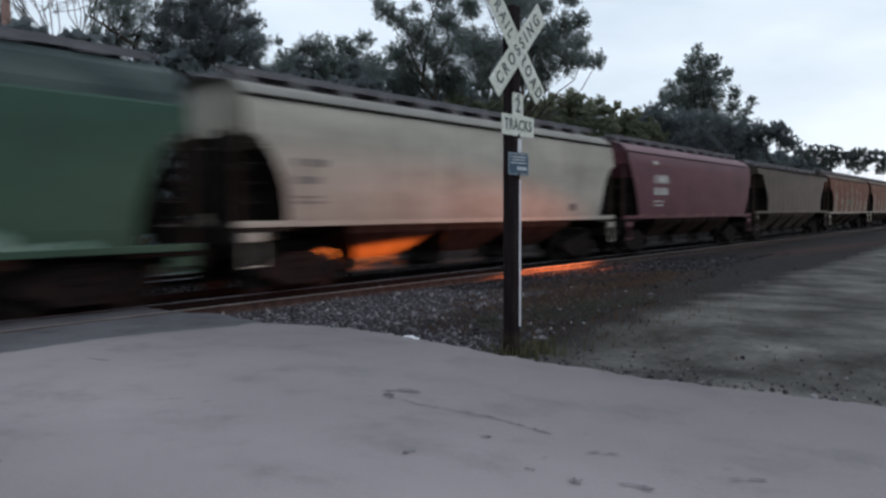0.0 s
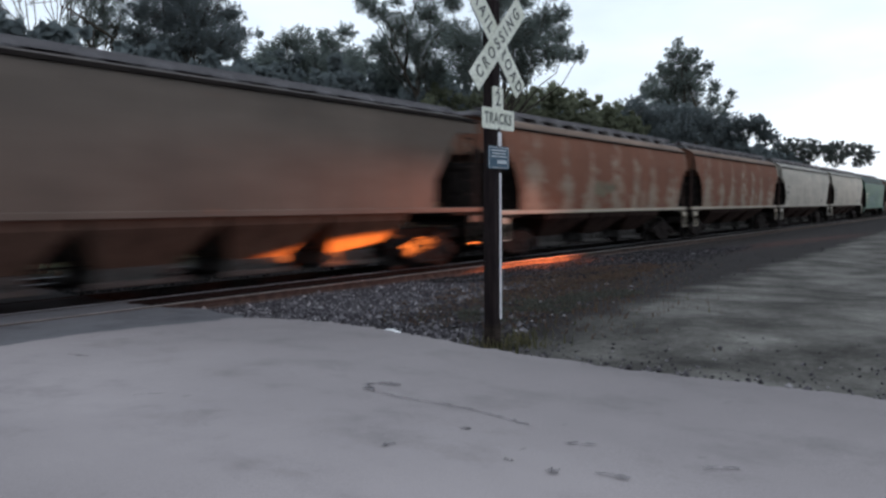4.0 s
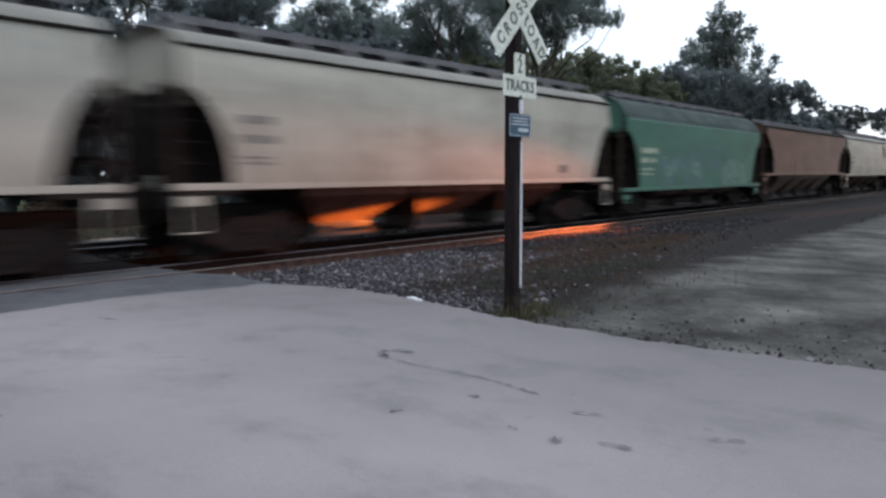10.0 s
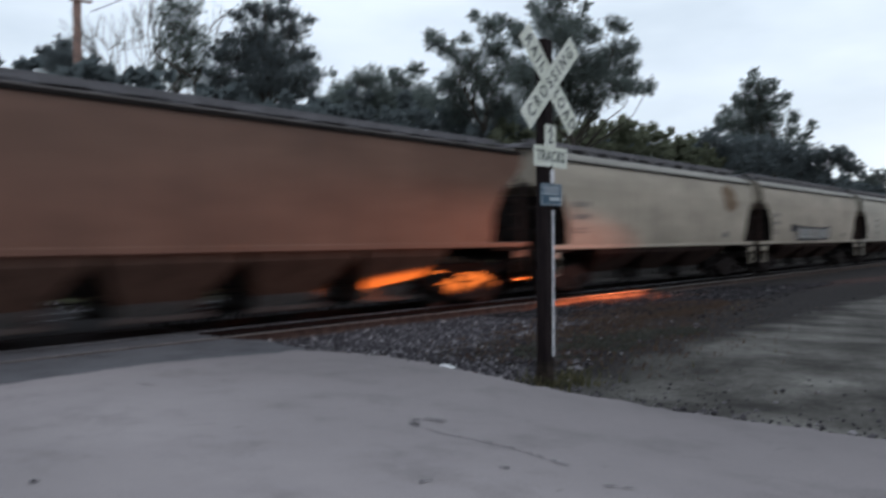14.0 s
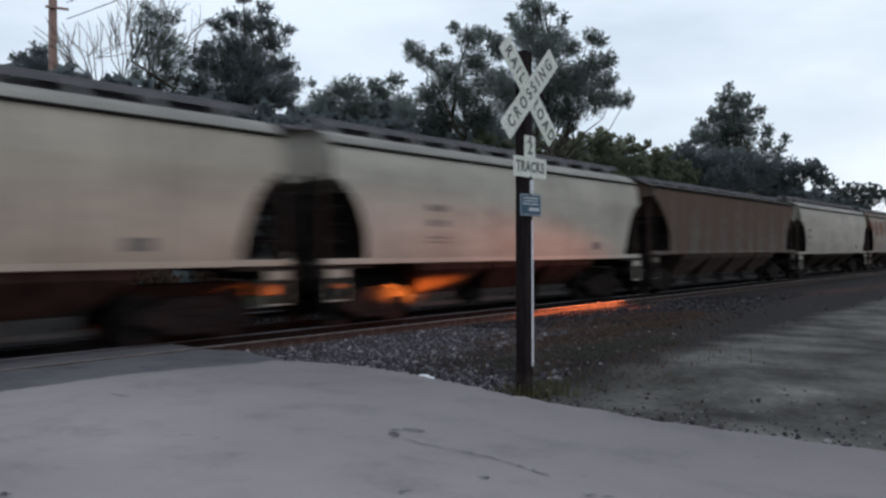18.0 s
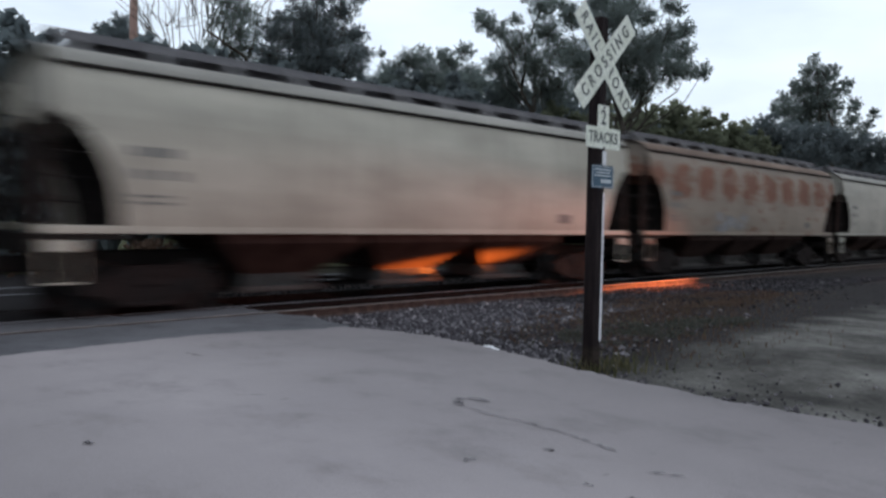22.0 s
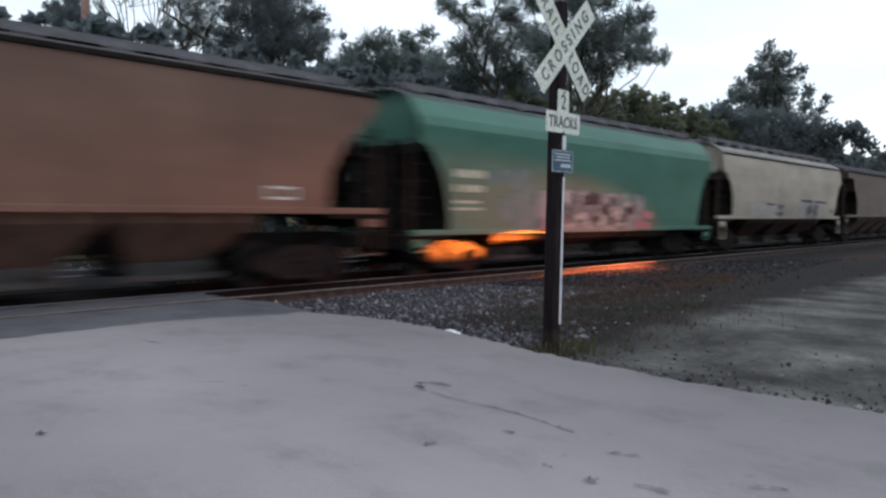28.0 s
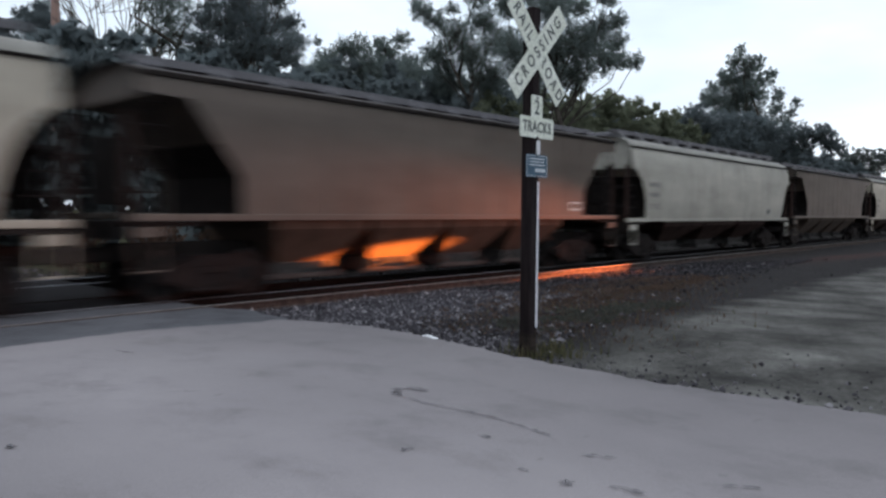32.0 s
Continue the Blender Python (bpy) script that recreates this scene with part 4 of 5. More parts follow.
def build_car(kind, paint_key, length, label, marks="dark", graffiti=None, sill_paint=None, inset=1.75):
    k = KINDS[kind]
    car = tagged(new("covered_hopper_car"), label, "hopper car", "cars of the freight train")
    hl, hb = length / 2, length / 2 - 0.62
    mat = M[paint_key]
    sill = k["sill"]
    part("body", body_mesh(kind, hb, mat, {"slab": M["teal_roof"] if paint_key == "teal2" else M["slab_roof"], "ribbed": M["brown_roof"], "ribbed_short": M["brown_roof"], "round": M["rust_roof"] if paint_key in ("rusty", "spotted") else M["dusty_roof"]}.get(kind)), car)
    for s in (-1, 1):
        part("slope_sheet", slope_mesh(kind, hb, s, mat), car, "grimy sloping end sheet, darkened for shade")
    for y in (-1, 1):
        w = half_width(kind, sill) * y
        b = Build().box(-hl + 0.45, hl - 0.45, min(w, w - 0.12 * y) - 0.02, max(w, w - 0.12 * y) + 0.02, sill - 0.03, sill + 0.10, 0.015)
        part("side_sill", b.mesh("side_sill", M[sill_paint or paint_key]), car)
        if kind in ("round", "slant"):
            t = Build().box(-hb, hb, y * 1.49 - 0.03, y * 1.49 + 0.03, 3.9 if kind == "round" else 3.82, 3.955 if kind == "round" else 3.87, 0.01)
            part("eave_trim", t.mesh("eave_trim", M["grime"]), car, "dark trim strip under the roof")
        if kind.startswith("ribbed"):
            ribs = Build()
            for u in np.linspace(-hb + 2.0, hb - 2.0, 13):
                ribs.box(u - 0.03, u + 0.03, y * 1.57 - 0.005, y * 1.57 + 0.005, 1.52, 3.9, 0.002)
            part("side_ribs", ribs.mesh("side_ribs", mat), car)
            cap = Build().box(-hb, hb, y * 1.57 - 0.04, y * 1.57 + 0.04, 3.9, 3.99, 0.01)
            part("top_chord", cap.mesh("top_chord", M["grime"]), car)
    # roof walkway with its brackets, and the hatches
    wz = k["walk"]
    for y in (-0.62, 0.62):
        b = Build().box(-hb + 0.2, hb - 0.2, y - 0.16, y + 0.16, wz - 0.05, wz, 0.01)
        b.box(-hb + 0.2, hb - 0.2, y - 0.17 if y < 0 else y + 0.15, y - 0.15 if y < 0 else y + 0.17, wz - 0.13, wz + 0.015)
        part("roof_walkway", b.mesh("roof_walkway", M["walk"]), car, "grating walkway along the roof")
        br = cached(("br", kind, paint_key, y), lambda: bracket_mesh(k, y, wz, M["bracket"] if kind == "round" else M["walk"]))
        for u in np.arange(-hb + 0.5, hb - 0.3, 1.35):
            part("walkway_bracket", br, car, "", pose(u, 0, 0))
    pitch = (2 * hb - 0.7) / 7
    for i in range(7):
        u = -hb + 0.35 + pitch * (i + 0.5)
        part("roof_hatch", cached(("hatch", kind, round(pitch, 2)), lambda: Build().box(-pitch / 2 + 0.03, pitch / 2 - 0.03, -0.5, 0.5, KINDS[kind]["roof"][-1][1] - 0.09, wz - 0.04, 0.05).mesh("roof_hatch", M["walk"])),
             car, "", pose(u, 0, 0))
    # ends
    for s in (-1, 1):
        e = Build().box(min(s * (hl - 1.75), s * (hl - 0.34)), max(s * (hl - 1.75), s * (hl - 0.34)), -1.5, 1.5, sill - 0.12, sill - 0.05, 0.01)
        e.box(min(s * (hl - 0.42), s * (hl - 0.3)), max(s * (hl - 0.42), s * (hl - 0.3)), -1.5, 1.5, sill - 0.34, sill - 0.02, 0.01)
        part("end_platform", e.mesh("end_platform", M["grime"]), car)
        for y in (-1.38, 1.38):
            top = 3.3 if kind != "slab" else 3.2
            p = Build().box(-0.03, 0.03, -0.05, 0.05, sill - 0.05, top, 0.01)
            part("corner_post", cached(("cp", kind), lambda: p.mesh("corner_post", M["bay"])), car, "", pose(s * (hl - 0.5), y, 0))
            part("ladder", cached(("ld", kind), lambda: ladder_mesh(sill - 0.5, top + 0.5).mesh("ladder", M["grime"])), car, "", pose(s * (hl - 0.86), y * 1.02, 0))
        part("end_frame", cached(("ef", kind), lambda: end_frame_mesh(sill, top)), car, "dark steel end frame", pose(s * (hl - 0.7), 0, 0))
        c = Build().box(min(s * (hl - 1.0), s * hl), max(s * (hl - 1.0), s * hl), -0.12, 0.12, 0.72, 0.98, 0.03)
        c.box(min(s * (hl - 0.22), s * (hl + 0.06)), max(s * (hl - 0.22), s * (hl + 0.06)), -0.2, 0.2, 0.68, 1.02, 0.05)
        part("coupler", c.mesh("coupler", M["iron"]), car)
        b = Build()
        b.box(s * (hl - 0.75) - 0.2, s * (hl - 0.75) + 0.2, -1.56, -1.48, sill - 0.3, sill - 0.13, 0.01)
        b.tube((s * (hl - 0.98), -1.54, 0.62), (s * (hl - 0.98), -1.54, sill - 0.1), 0.018, n=6)
        b.tube((s * (hl - 0.52), -1.54, 0.62), (s * (hl - 0.52), -1.54, sill - 0.1), 0.018, n=6)
        b.tube((s * (hl - 0.98), -1.54, 0.62), (s * (hl - 0.52), -1.54, 0.62), 0.018, n=6)
        part("step_bracket", b.mesh("step_bracket", M[sill_paint or paint_key]), car)
        add_truck(car, s * (hl - 2.25))
    b = Build().box(-hl + 0.6, hl - 0.6, -0.22, 0.22, 0.72, 1.05, 0.02)
    part("center_sill", b.mesh("center_sill", M["grime"]), car)
    span = (hl - 3.35) * 2
    n = k["bays"]
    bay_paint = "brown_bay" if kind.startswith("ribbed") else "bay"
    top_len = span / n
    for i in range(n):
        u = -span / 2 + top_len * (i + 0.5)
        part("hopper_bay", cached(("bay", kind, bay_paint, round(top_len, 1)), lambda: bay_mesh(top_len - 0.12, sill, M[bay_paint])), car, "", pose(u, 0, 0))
        part("outlet_gate", cached("gate", gate_mesh), car, "dusty steel outlet gate", pose(u, 0, 0))
    tank = Build().tube((hl - 4.6, 0.75, 0.95), (hl - 3.5, 0.75, 0.95), 0.18, n=12)
    part("air_tank", tank.mesh("air_tank", M["iron"]), car)
    rod = Build().tube((-hl + 2.4, -0.35, 0.62), (hl - 2.4, -0.35, 0.66), 0.02, n=6)
    rod.tube((-hl + 3.2, 0.5, 0.78), (hl - 3.2, 0.5, 0.78), 0.025, n=6)
    part("brake_rod", rod.mesh("brake_rod", M["iron"]), car)
    # markings on the near side
    x = -hl + inset
    if marks == "dark":
        cells = marking_cells(x, [(2.6, 0.16, 0.75, 0.19), (2.24, 0.16, 0.75, 0.17), (1.95, 0.05, 0.7, 0.11), (1.84, 0.05, 0.7, 0.11)])
        tagged(part("reporting_mark", side_patch(kind, cells, M["mark_dark"], "reporting_mark"), car, "faded dark lettering"), kind="stuff")
        part("placard", side_patch(kind, [(hl - 3.75, hl - 3.3, sill + 0.27, sill + 0.5)], M["mark_dark"], "placard"), car)
    elif marks == "white":
        cells = marking_cells(-hl + 2.85, [(3.46, 0.13, 0.5, 0.25), (2.74, 0.3, 1.25, 0.21), (2.28, 0.28, 1.15, 0.2), (2.0, 0.06, 0.9, 0.12), (1.84, 0.06, 0.9, 0.12)])
        tagged(part("reporting_mark", side_patch(kind, cells, M["mark_white"], "reporting_mark"), car, "white lettering"), kind="stuff")
        strip = side_patch(kind, [(-0.25, 0.25, sill + 0.03, sill + 0.1)], M["mark_yellow"], "reflector_strip")
        for u in np.linspace(-hl + 1.8, hl - 2.2, 7):
            part("reflector_strip", strip, car, "small yellow reflector strip", pose(u, 0, 0))
    elif marks == "cream":
        cells = marking_cells(x, [(2.36, 0.19, 1.15, 0.19), (2.02, 0.17, 1.05, 0.19), (1.74, 0.08, 0.9, 0.14), (1.58, 0.07, 0.9, 0.14)])
        tagged(part("reporting_mark", side_patch(kind, cells, M["mark_cream"], "reporting_mark"), car, "cream lettering"), kind="stuff")
    elif marks == "small":
        part("placard", side_patch(kind, [(hl - 3.3, hl - 2.7, 1.74, 1.79), (hl - 3.3, hl - 2.7, 1.94, 1.99), (hl - 3.3, hl - 3.25, 1.74, 1.99), (hl - 2.75, hl - 2.7, 1.74, 1.99)], M["mark_white"], "placard"), car)
    for j, (key, x0, x1, z0, z1, count, size) in enumerate(graffiti or ()):
        if key.startswith("tile:"):
            me = tiles(kind, x0, x1, z0, z1, count, size, 31 * j + count, M[key[5:]], "graffiti", 0.008 + 0.012 * j)
            tagged(part("graffiti", me, car, "unreadable sprayed blocks"), kind="stuff")
            continue
        if key == "block":
            sprayed_letter(car, kind, x0, x1, z0, z1, 7 * j + 3)
            continue
        tagged(part("graffiti", blobs(kind, x0, x1, z0, z1, count, 17 * j + int(10 * length), M[key], "graffiti", 0.008 + 0.006 * j, size * 0.4, size), car, "unreadable sprayed graffiti"), kind="stuff")
    return car


G = [-8.59, 8.01, 24.62, 40.38, 57.97, 74.38, 90.71, 107.27, 123.99, 139.38, 157.1, 173.34, 189.52, 204.45, 222.05, 238.45, 254.84, 270.85, 288.57, 304.92, 321.15, 338.16, 355.75, 372.69, 389.29]


def run(t):
    return 10.1707 * t - 0.00938 * t * t


CARS = [
    ("slab", "green", "dark green covered hopper car, scuffed, with sprayed patches", "cream", [("spray_mint", 3.2, 6.3, 1.08, 1.45, 14, 0.3)], None),
    ("round", "white", "off-white covered hopper car with faded dark lettering", "dark", None, None),
    ("slant", "maroon", "maroon covered hopper car with white lettering", "white", None, None),
    ("ribbed", "brown", "dull brown ribbed hopper car with four bays", "none", None, None),
    ("round", "rusty", "white covered hopper car overrun with orange rust", "none", [("spray_dull", -1.6, -0.2, 2.0, 2.4, 9, 0.35)], "cream"),
    ("round", "rusty", "white covered hopper car overrun with orange rust", "none", None, "cream"),
    ("round", "white2", "greyish white covered hopper car with dirty side", "dark", None, None),
    ("round", "white", "off-white covered hopper car with faded dark lettering", "dark", None, None),
    ("slab", "teal", "faded green covered hopper car with pale sprayed graffiti", "cream",
     [("spray_blue", -4.4, -0.4, 1.25, 2.35, 26, 0.6), ("spray_mint", -4.2, -2.4, 1.6, 2.2, 12, 0.3), ("spray_mint", -1.4, -0.5, 1.5, 2.0, 8, 0.3), ("spray_blue", 0.2, 1.6, 1.9, 2.6, 6, 0.6), ("spray_mint", 2.0, 5.0, 1.2, 2.0, 22, 0.45), ("spray_mint", 2.0, 5.2, 1.15, 2.2, 26, 0.26)], None),
    ("ribbed_short", "redbrown", "red-brown ribbed hopper car with four bays", "none", None, None),
    ("round", "cream", "cream covered hopper car with a rusty stain near the roof", "dark", [("mark_rust", 4.4, 5.4, 3.0, 3.6, 12, 0.45)], None),
    ("round", "cream", "cream covered hopper car with black and white graffiti", "dark",
     [("tile:spray_grey", -4.0, -3.1, 1.6, 2.2, 2, 0.9), ("tile:spray_black", -4.0, -3.2, 1.9, 2.25, 2, 0.8)] + [("block", -3.2 + 0.86 * u, -2.22 + 0.86 * u, 1.5, 2.2, 1, 0.5) for u in range(6)], None),
    ("round", "white", "off-white covered hopper car with faded dark lettering", "dark", None, None),
    ("ribbed_short", "rustbrown", "brown ribbed hopper car with rusty streaks and four bays", "none", None, None),
    ("round", "white", "off-white covered hopper car with faded dark lettering", "dark", None, None),
    ("round", "spotted", "dirty white covered hopper car with round rust spots", "dark", [("tile:spray_grey", -3.3, -2.3, 1.5, 2.1, 3, 0.7), ("spray_grey", -2.2, -1.0, 1.55, 2.1, 6, 0.3)], None),
    ("round", "white2", "greyish white covered hopper car with dirty side", "dark", None, None),
    ("ribbed_short", "redbrown", "brown ribbed hopper car with a small white placard", "small", None, None),
    ("slab", "teal2", "faded green covered hopper car with pink and black graffiti", "cream",
     [("spray_blue", -4.9, -3.5, 1.3, 2.5, 16, 0.5), ("tile:spray_grey", -3.2, 2.5, 1.05, 2.15, 17, 0.85), ("tile:spray_pale", -2.6, 2.0, 1.15, 2.15, 20, 0.34),
      ("tile:spray_black", -2.6, 2.4, 1.2, 2.1, 20, 0.4), ("tile:spray_pink", -3.4, -1.9, 1.05, 1.4, 4, 0.8), ("tile:spray_pink", 1.9, 3.0, 1.05, 1.65, 3, 0.7)], None),
    ("round", "cream", "cream covered hopper car with blocky white graffiti", "none",
     [("tile:spray_pale", -4.6, -2.0, 1.5, 2.0, 3, 0.9), ("tile:spray_black", -3.0, -2.2, 1.97, 2.04, 1, 1.0), ("tile:mark_dark", -1.75, -1.0, 1.5, 2.0, 1, 1.0), ("tile:spray_pale", 0.3, 0.8, 1.5, 1.75, 1, 1.0),
      ("tile:spray_pale", 1.15, 4.7, 1.47, 2.18, 2, 1.0), ("tile:spray_black", 1.15, 2.8, 2.17, 2.25, 1, 1.0), ("tile:spray_black", 2.95, 4.7, 2.15, 2.22, 1, 1.0), ("tile:mark_dark", 1.5, 4.6, 1.55, 2.0, 8, 0.3), ("tile:mark_dark", 5.3, 5.8, 1.7, 1.85, 1, 1.0)], None),
    ("ribbed", "brown", "brown ribbed hopper car with rusty streaks and four bays", "small", None, None),
    ("round", "white2", "greyish white covered hopper car with a sooty lower side", "dark", None, None),
    ("ribbed", "brown", "dull brown ribbed hopper car with four bays", "none", None, None),
    ("round", "cream", "cream covered hopper car with faded dark lettering", "dark", None, None),
]
M["mark_rust"] = plain("rust_stain", (0.19, 0.125, 0.08), (0.25, 0.18, 0.125), 4.0, 0.9)
TRAIN = []
for k, (kind, key, label, marks, sprays, sill_key) in enumerate(CARS):
    TRAIN.append(((G[k] + G[k + 1]) / 2, build_car(kind, key, G[k + 1] - G[k], label, marks, sprays, sill_key, 3.5 if k == 12 else 1.75)))


# ---- trees ----
def leaf_cloud(rng, centres, radii, per, size, flat=0.75):
    """Small leaf patches scattered round the centres, as numpy arrays for one mesh."""
    c = np.repeat(np.asarray(centres, float), per, axis=0)
    r = np.repeat(np.asarray(radii, float), per)[:, None]
    n = len(c)
    d = rng.normal(size=(n, 3))
    d /= np.linalg.norm(d, axis=1, keepdims=True)
    p = c + d * r * rng.random((n, 1)) ** 0.45 * (1, 1, flat)
    u = rng.normal(size=(n, 3))
    u /= np.linalg.norm(u, axis=1, keepdims=True)
    w = np.cross(u, rng.normal(size=(n, 3)))
    w /= np.linalg.norm(w, axis=1, keepdims=True)
    s = size * rng.uniform(0.5, 1.3, (n, 1))
    quad = np.stack([p - u * s, p - w * s * 0.55, p + u * s, p + w * s * 0.55], 1).reshape(-1, 3)
    return quad


def spray_cloud(rng, centres, ways, r, per, size, cedar):
    """Leaves set along short twigs that point outwards and up, so that the crown's outline is ragged."""
    m = len(centres)
    axis = ways * (1.0, 1.0, 0.35) + np.array((0, 0, 0.75 if cedar else 0.45)) + rng.normal(size=(m, 3)) * 0.3
    axis /= np.linalg.norm(axis, axis=1, keepdims=True)
    length = rng.uniform(0.25, 0.75, m) * (0.35 + 0.45 * r)
    k = np.repeat(np.arange(m), per)
    q = rng.random((len(k), 1))
    fat = (0.05 + 0.11 * r) * (1.05 - 0.8 * q)
    p = centres[k] + axis[k] * length[k][:, None] * (q - 0.25) + rng.normal(size=(len(k), 3)) * fat * 0.75
    u = axis[k] * 0.8 + rng.normal(size=(len(k), 3)) * 0.7
    u /= np.linalg.norm(u, axis=1, keepdims=True)
    w = np.cross(u, rng.normal(size=(len(k), 3)))
    w /= np.linalg.norm(w, axis=1, keepdims=True)
    s = size * rng.uniform(0.5, 1.35, (len(k), 1))
    return np.stack([p - u * s, p - w * s * 0.5, p + u * s, p + w * s * 0.5], 1).reshape(-1, 3)


def cloud_mesh(name, quad, material):
    me = bpy.data.meshes.new(name)
    n = len(quad) // 4
    me.vertices.add(4 * n)
    me.vertices.foreach_set("co", quad.astype(np.float32).ravel())
    me.loops.add(4 * n)
    me.loops.foreach_set("vertex_index", np.arange(4 * n, dtype=np.int32))
    me.polygons.add(n)
    me.polygons.foreach_set("loop_start", np.arange(0, 4 * n, 4, dtype=np.int32))
    me.materials.append(material)
    me.update(calc_edges=True)
    return me


def limb(bl, a, b, ra, rb, rng, bends=3):
    pts = [np.array(a, float)]
    for k in range(1, bends + 1):
        q = k / bends
        jit = rng.normal(size=3) * np.linalg.norm(np.subtract(b, a)) * 0.06 * (k < bends)
        pts.append(np.array(a) * (1 - q) + np.array(b) * q + jit)
    for k in range(bends):
        r0, r1 = ra + (rb - ra) * k / bends, ra + (rb - ra) * (k + 1) / bends
        bl.tube(pts[k], pts[k + 1], r0, r1, 6, False)


def build_lobed_tree(x, y, lobes, mat, leaf, cover, seed, label):
    """A tree whose crown is made of leafy lobes: (sideways, height, radius) from its trunk."""
    rng = np.random.default_rng(seed)
    leaf *= 0.42
    root = tagged(new("tree"), label, "tree", "trees behind the tracks")
    z0 = ground_z(x, y) - 0.1
    root.matrix_basis = pose(x, y, z0)
    d = Vector((x, y, 0)).normalized()
    side = np.array((d.y, -d.x, 0.0))
    away = np.array((d.x, d.y, 0.0))
    top = max(lobes, key=lambda b: b[1])
    bl = Build()
    h = top[1] - z0
    tip = side * top[0] * 0.6 + np.array((0, 0, h * 0.97))
    limb(bl, (0, 0, 0), tip, 0.013 * h, 0.03, rng, 6)
    quads = []
    for u, z, r in lobes:
        c = side * u + away * rng.uniform(-0.9, 0.9) * min(1.6, 0.5 + abs(u)) + np.array((0, 0, z - z0))
        q = 0.62 * c[2] / h
        limb(bl, tip * q, c, 0.0035 * h, 0.012, rng, 4)
        n = int(2.5 * cover * math.pi * r * r / (0.8 * leaf * leaf))
        cedar = mat == "leaf_dark"
        m = max(9, n // 20)
        g = rng.normal(size=(m, 3))
        g /= np.linalg.norm(g, axis=1, keepdims=True)
        cs = c + g * r * rng.random((m, 1)) ** 0.5 * 1.05 * ((1.15, 1.15, 0.8) if mat == "leaf_dark" else 1.0)
        for k in range(0, m, 3):
            limb(bl, c, cs[k], 0.022, 0.006, rng, 2)
        quads.append(spray_cloud(rng, cs, g, r, max(3, n // m), leaf, cedar))
    part("trunk", bl.mesh("trunk", M["bark"], True), root)
    part("crown", cloud_mesh("crown", np.concatenate(quads), M[mat]), root)
    return root


def build_bare_tree(x, y, height, seed):
    rng = np.random.default_rng(seed)
    root = tagged(new("bare_tree"), "bare grey tree with thin forking branches", "tree")
    root.matrix_basis = pose(x, y, ground_z(x, y) - 0.1)
    bl = Build()

    def grow(a, d, length, r, depth):
        d = d / np.linalg.norm(d)
        b = a + d * length
        limb(bl, a, b, r, r * 0.7, rng, 2)
        if depth == 0:
            return
        for _ in range(3 if depth > 1 else 4):
            turn = rng.normal(size=3) * 0.42
            grow(b - d * length * rng.uniform(0, 0.35), d + turn + np.array((0, 0, 0.16)), length * rng.uniform(0.6, 0.82), r * 0.64, depth - 1)
    grow(np.zeros(3), np.array((0.05, 0, 1.0)), height * 0.36, 0.105, 4)
    part("trunk", bl.mesh("trunk", M["bark"], True), root)


def build_bushes(name, spots, mat, seed, leaf, per, label):
    rng = np.random.default_rng(seed)
    cs, rs = [], []
    for x, y, h, r in spots:
        for k in range(130):
            a, q = rng.uniform(0, 2 * math.pi), rng.random() ** 0.7
            u = rng.uniform(0.05, 1.0) * (1.15 - 0.55 * q)
            cs.append((x + math.cos(a) * r * u, y + math.sin(a) * r * u, ground_z(x, y) + q * h * (1.02 - 0.16 * u) * rng.uniform(0.9, 1.04)))
            rs.append(rng.uniform(0.07, 0.19) * r)
    ob = new(name, cloud_mesh(name, leaf_cloud(rng, cs, rs, max(5, int(per * 0.21)), leaf), M[mat]))
    return tagged(ob, label, "bushes", kind="stuff")


def build_pole(x, y, h):
    root = tagged(new("utility_pole"), "weathered brown wooden utility pole with a crossarm", "utility pole")
    root.matrix_basis = pose(x, y, ground_z(x, y) - 0.2)
    part("shaft", Build().tube((0, 0, 0), (0, 0, h), 0.25, 0.2, 12).mesh("shaft", M["polewood"], True), root)
    part("crossarm", Build().box(-0.35, 0.75, -0.3, -0.2, h - 1.75, h - 1.62, 0.01).mesh("crossarm", M["polewood"]), root, "", pose(0, 0, 0, 0, 0, -20))
    part("crossarm", Build().box(-0.35, 0.75, -0.3, -0.2, h - 2.65, h - 2.52, 0.01).mesh("crossarm", M["polewood"]), root, "", pose(0, 0, 0, 0, 0, -20))


def build_wires():
    """Two sagging wires from pole to pole, over the crossing."""
    for z, side in ((15.0, 0.6), (14.1, 0.6)):
        wire = bpy.data.curves.new("overhead_wire", "CURVE")
        wire.dimensions = "3D"
        wire.bevel_depth = 0.022
        wire.bevel_resolution = 1
        line = wire.splines.new("POLY")
        line.points.add(24)
        for p, q in zip(line.points, np.linspace(0, 1, 25)):
            p.co = (15.85 + side + 1.35 * q, 42.2 - 46.5 * q, z - 0.15 - 2.2 * q * (1 - q), 1)
        wire.materials.append(M["iron"])
        tagged(new("overhead_wire", wire), "thin dark overhead wire strung between wooden poles", "wire", "overhead wires")


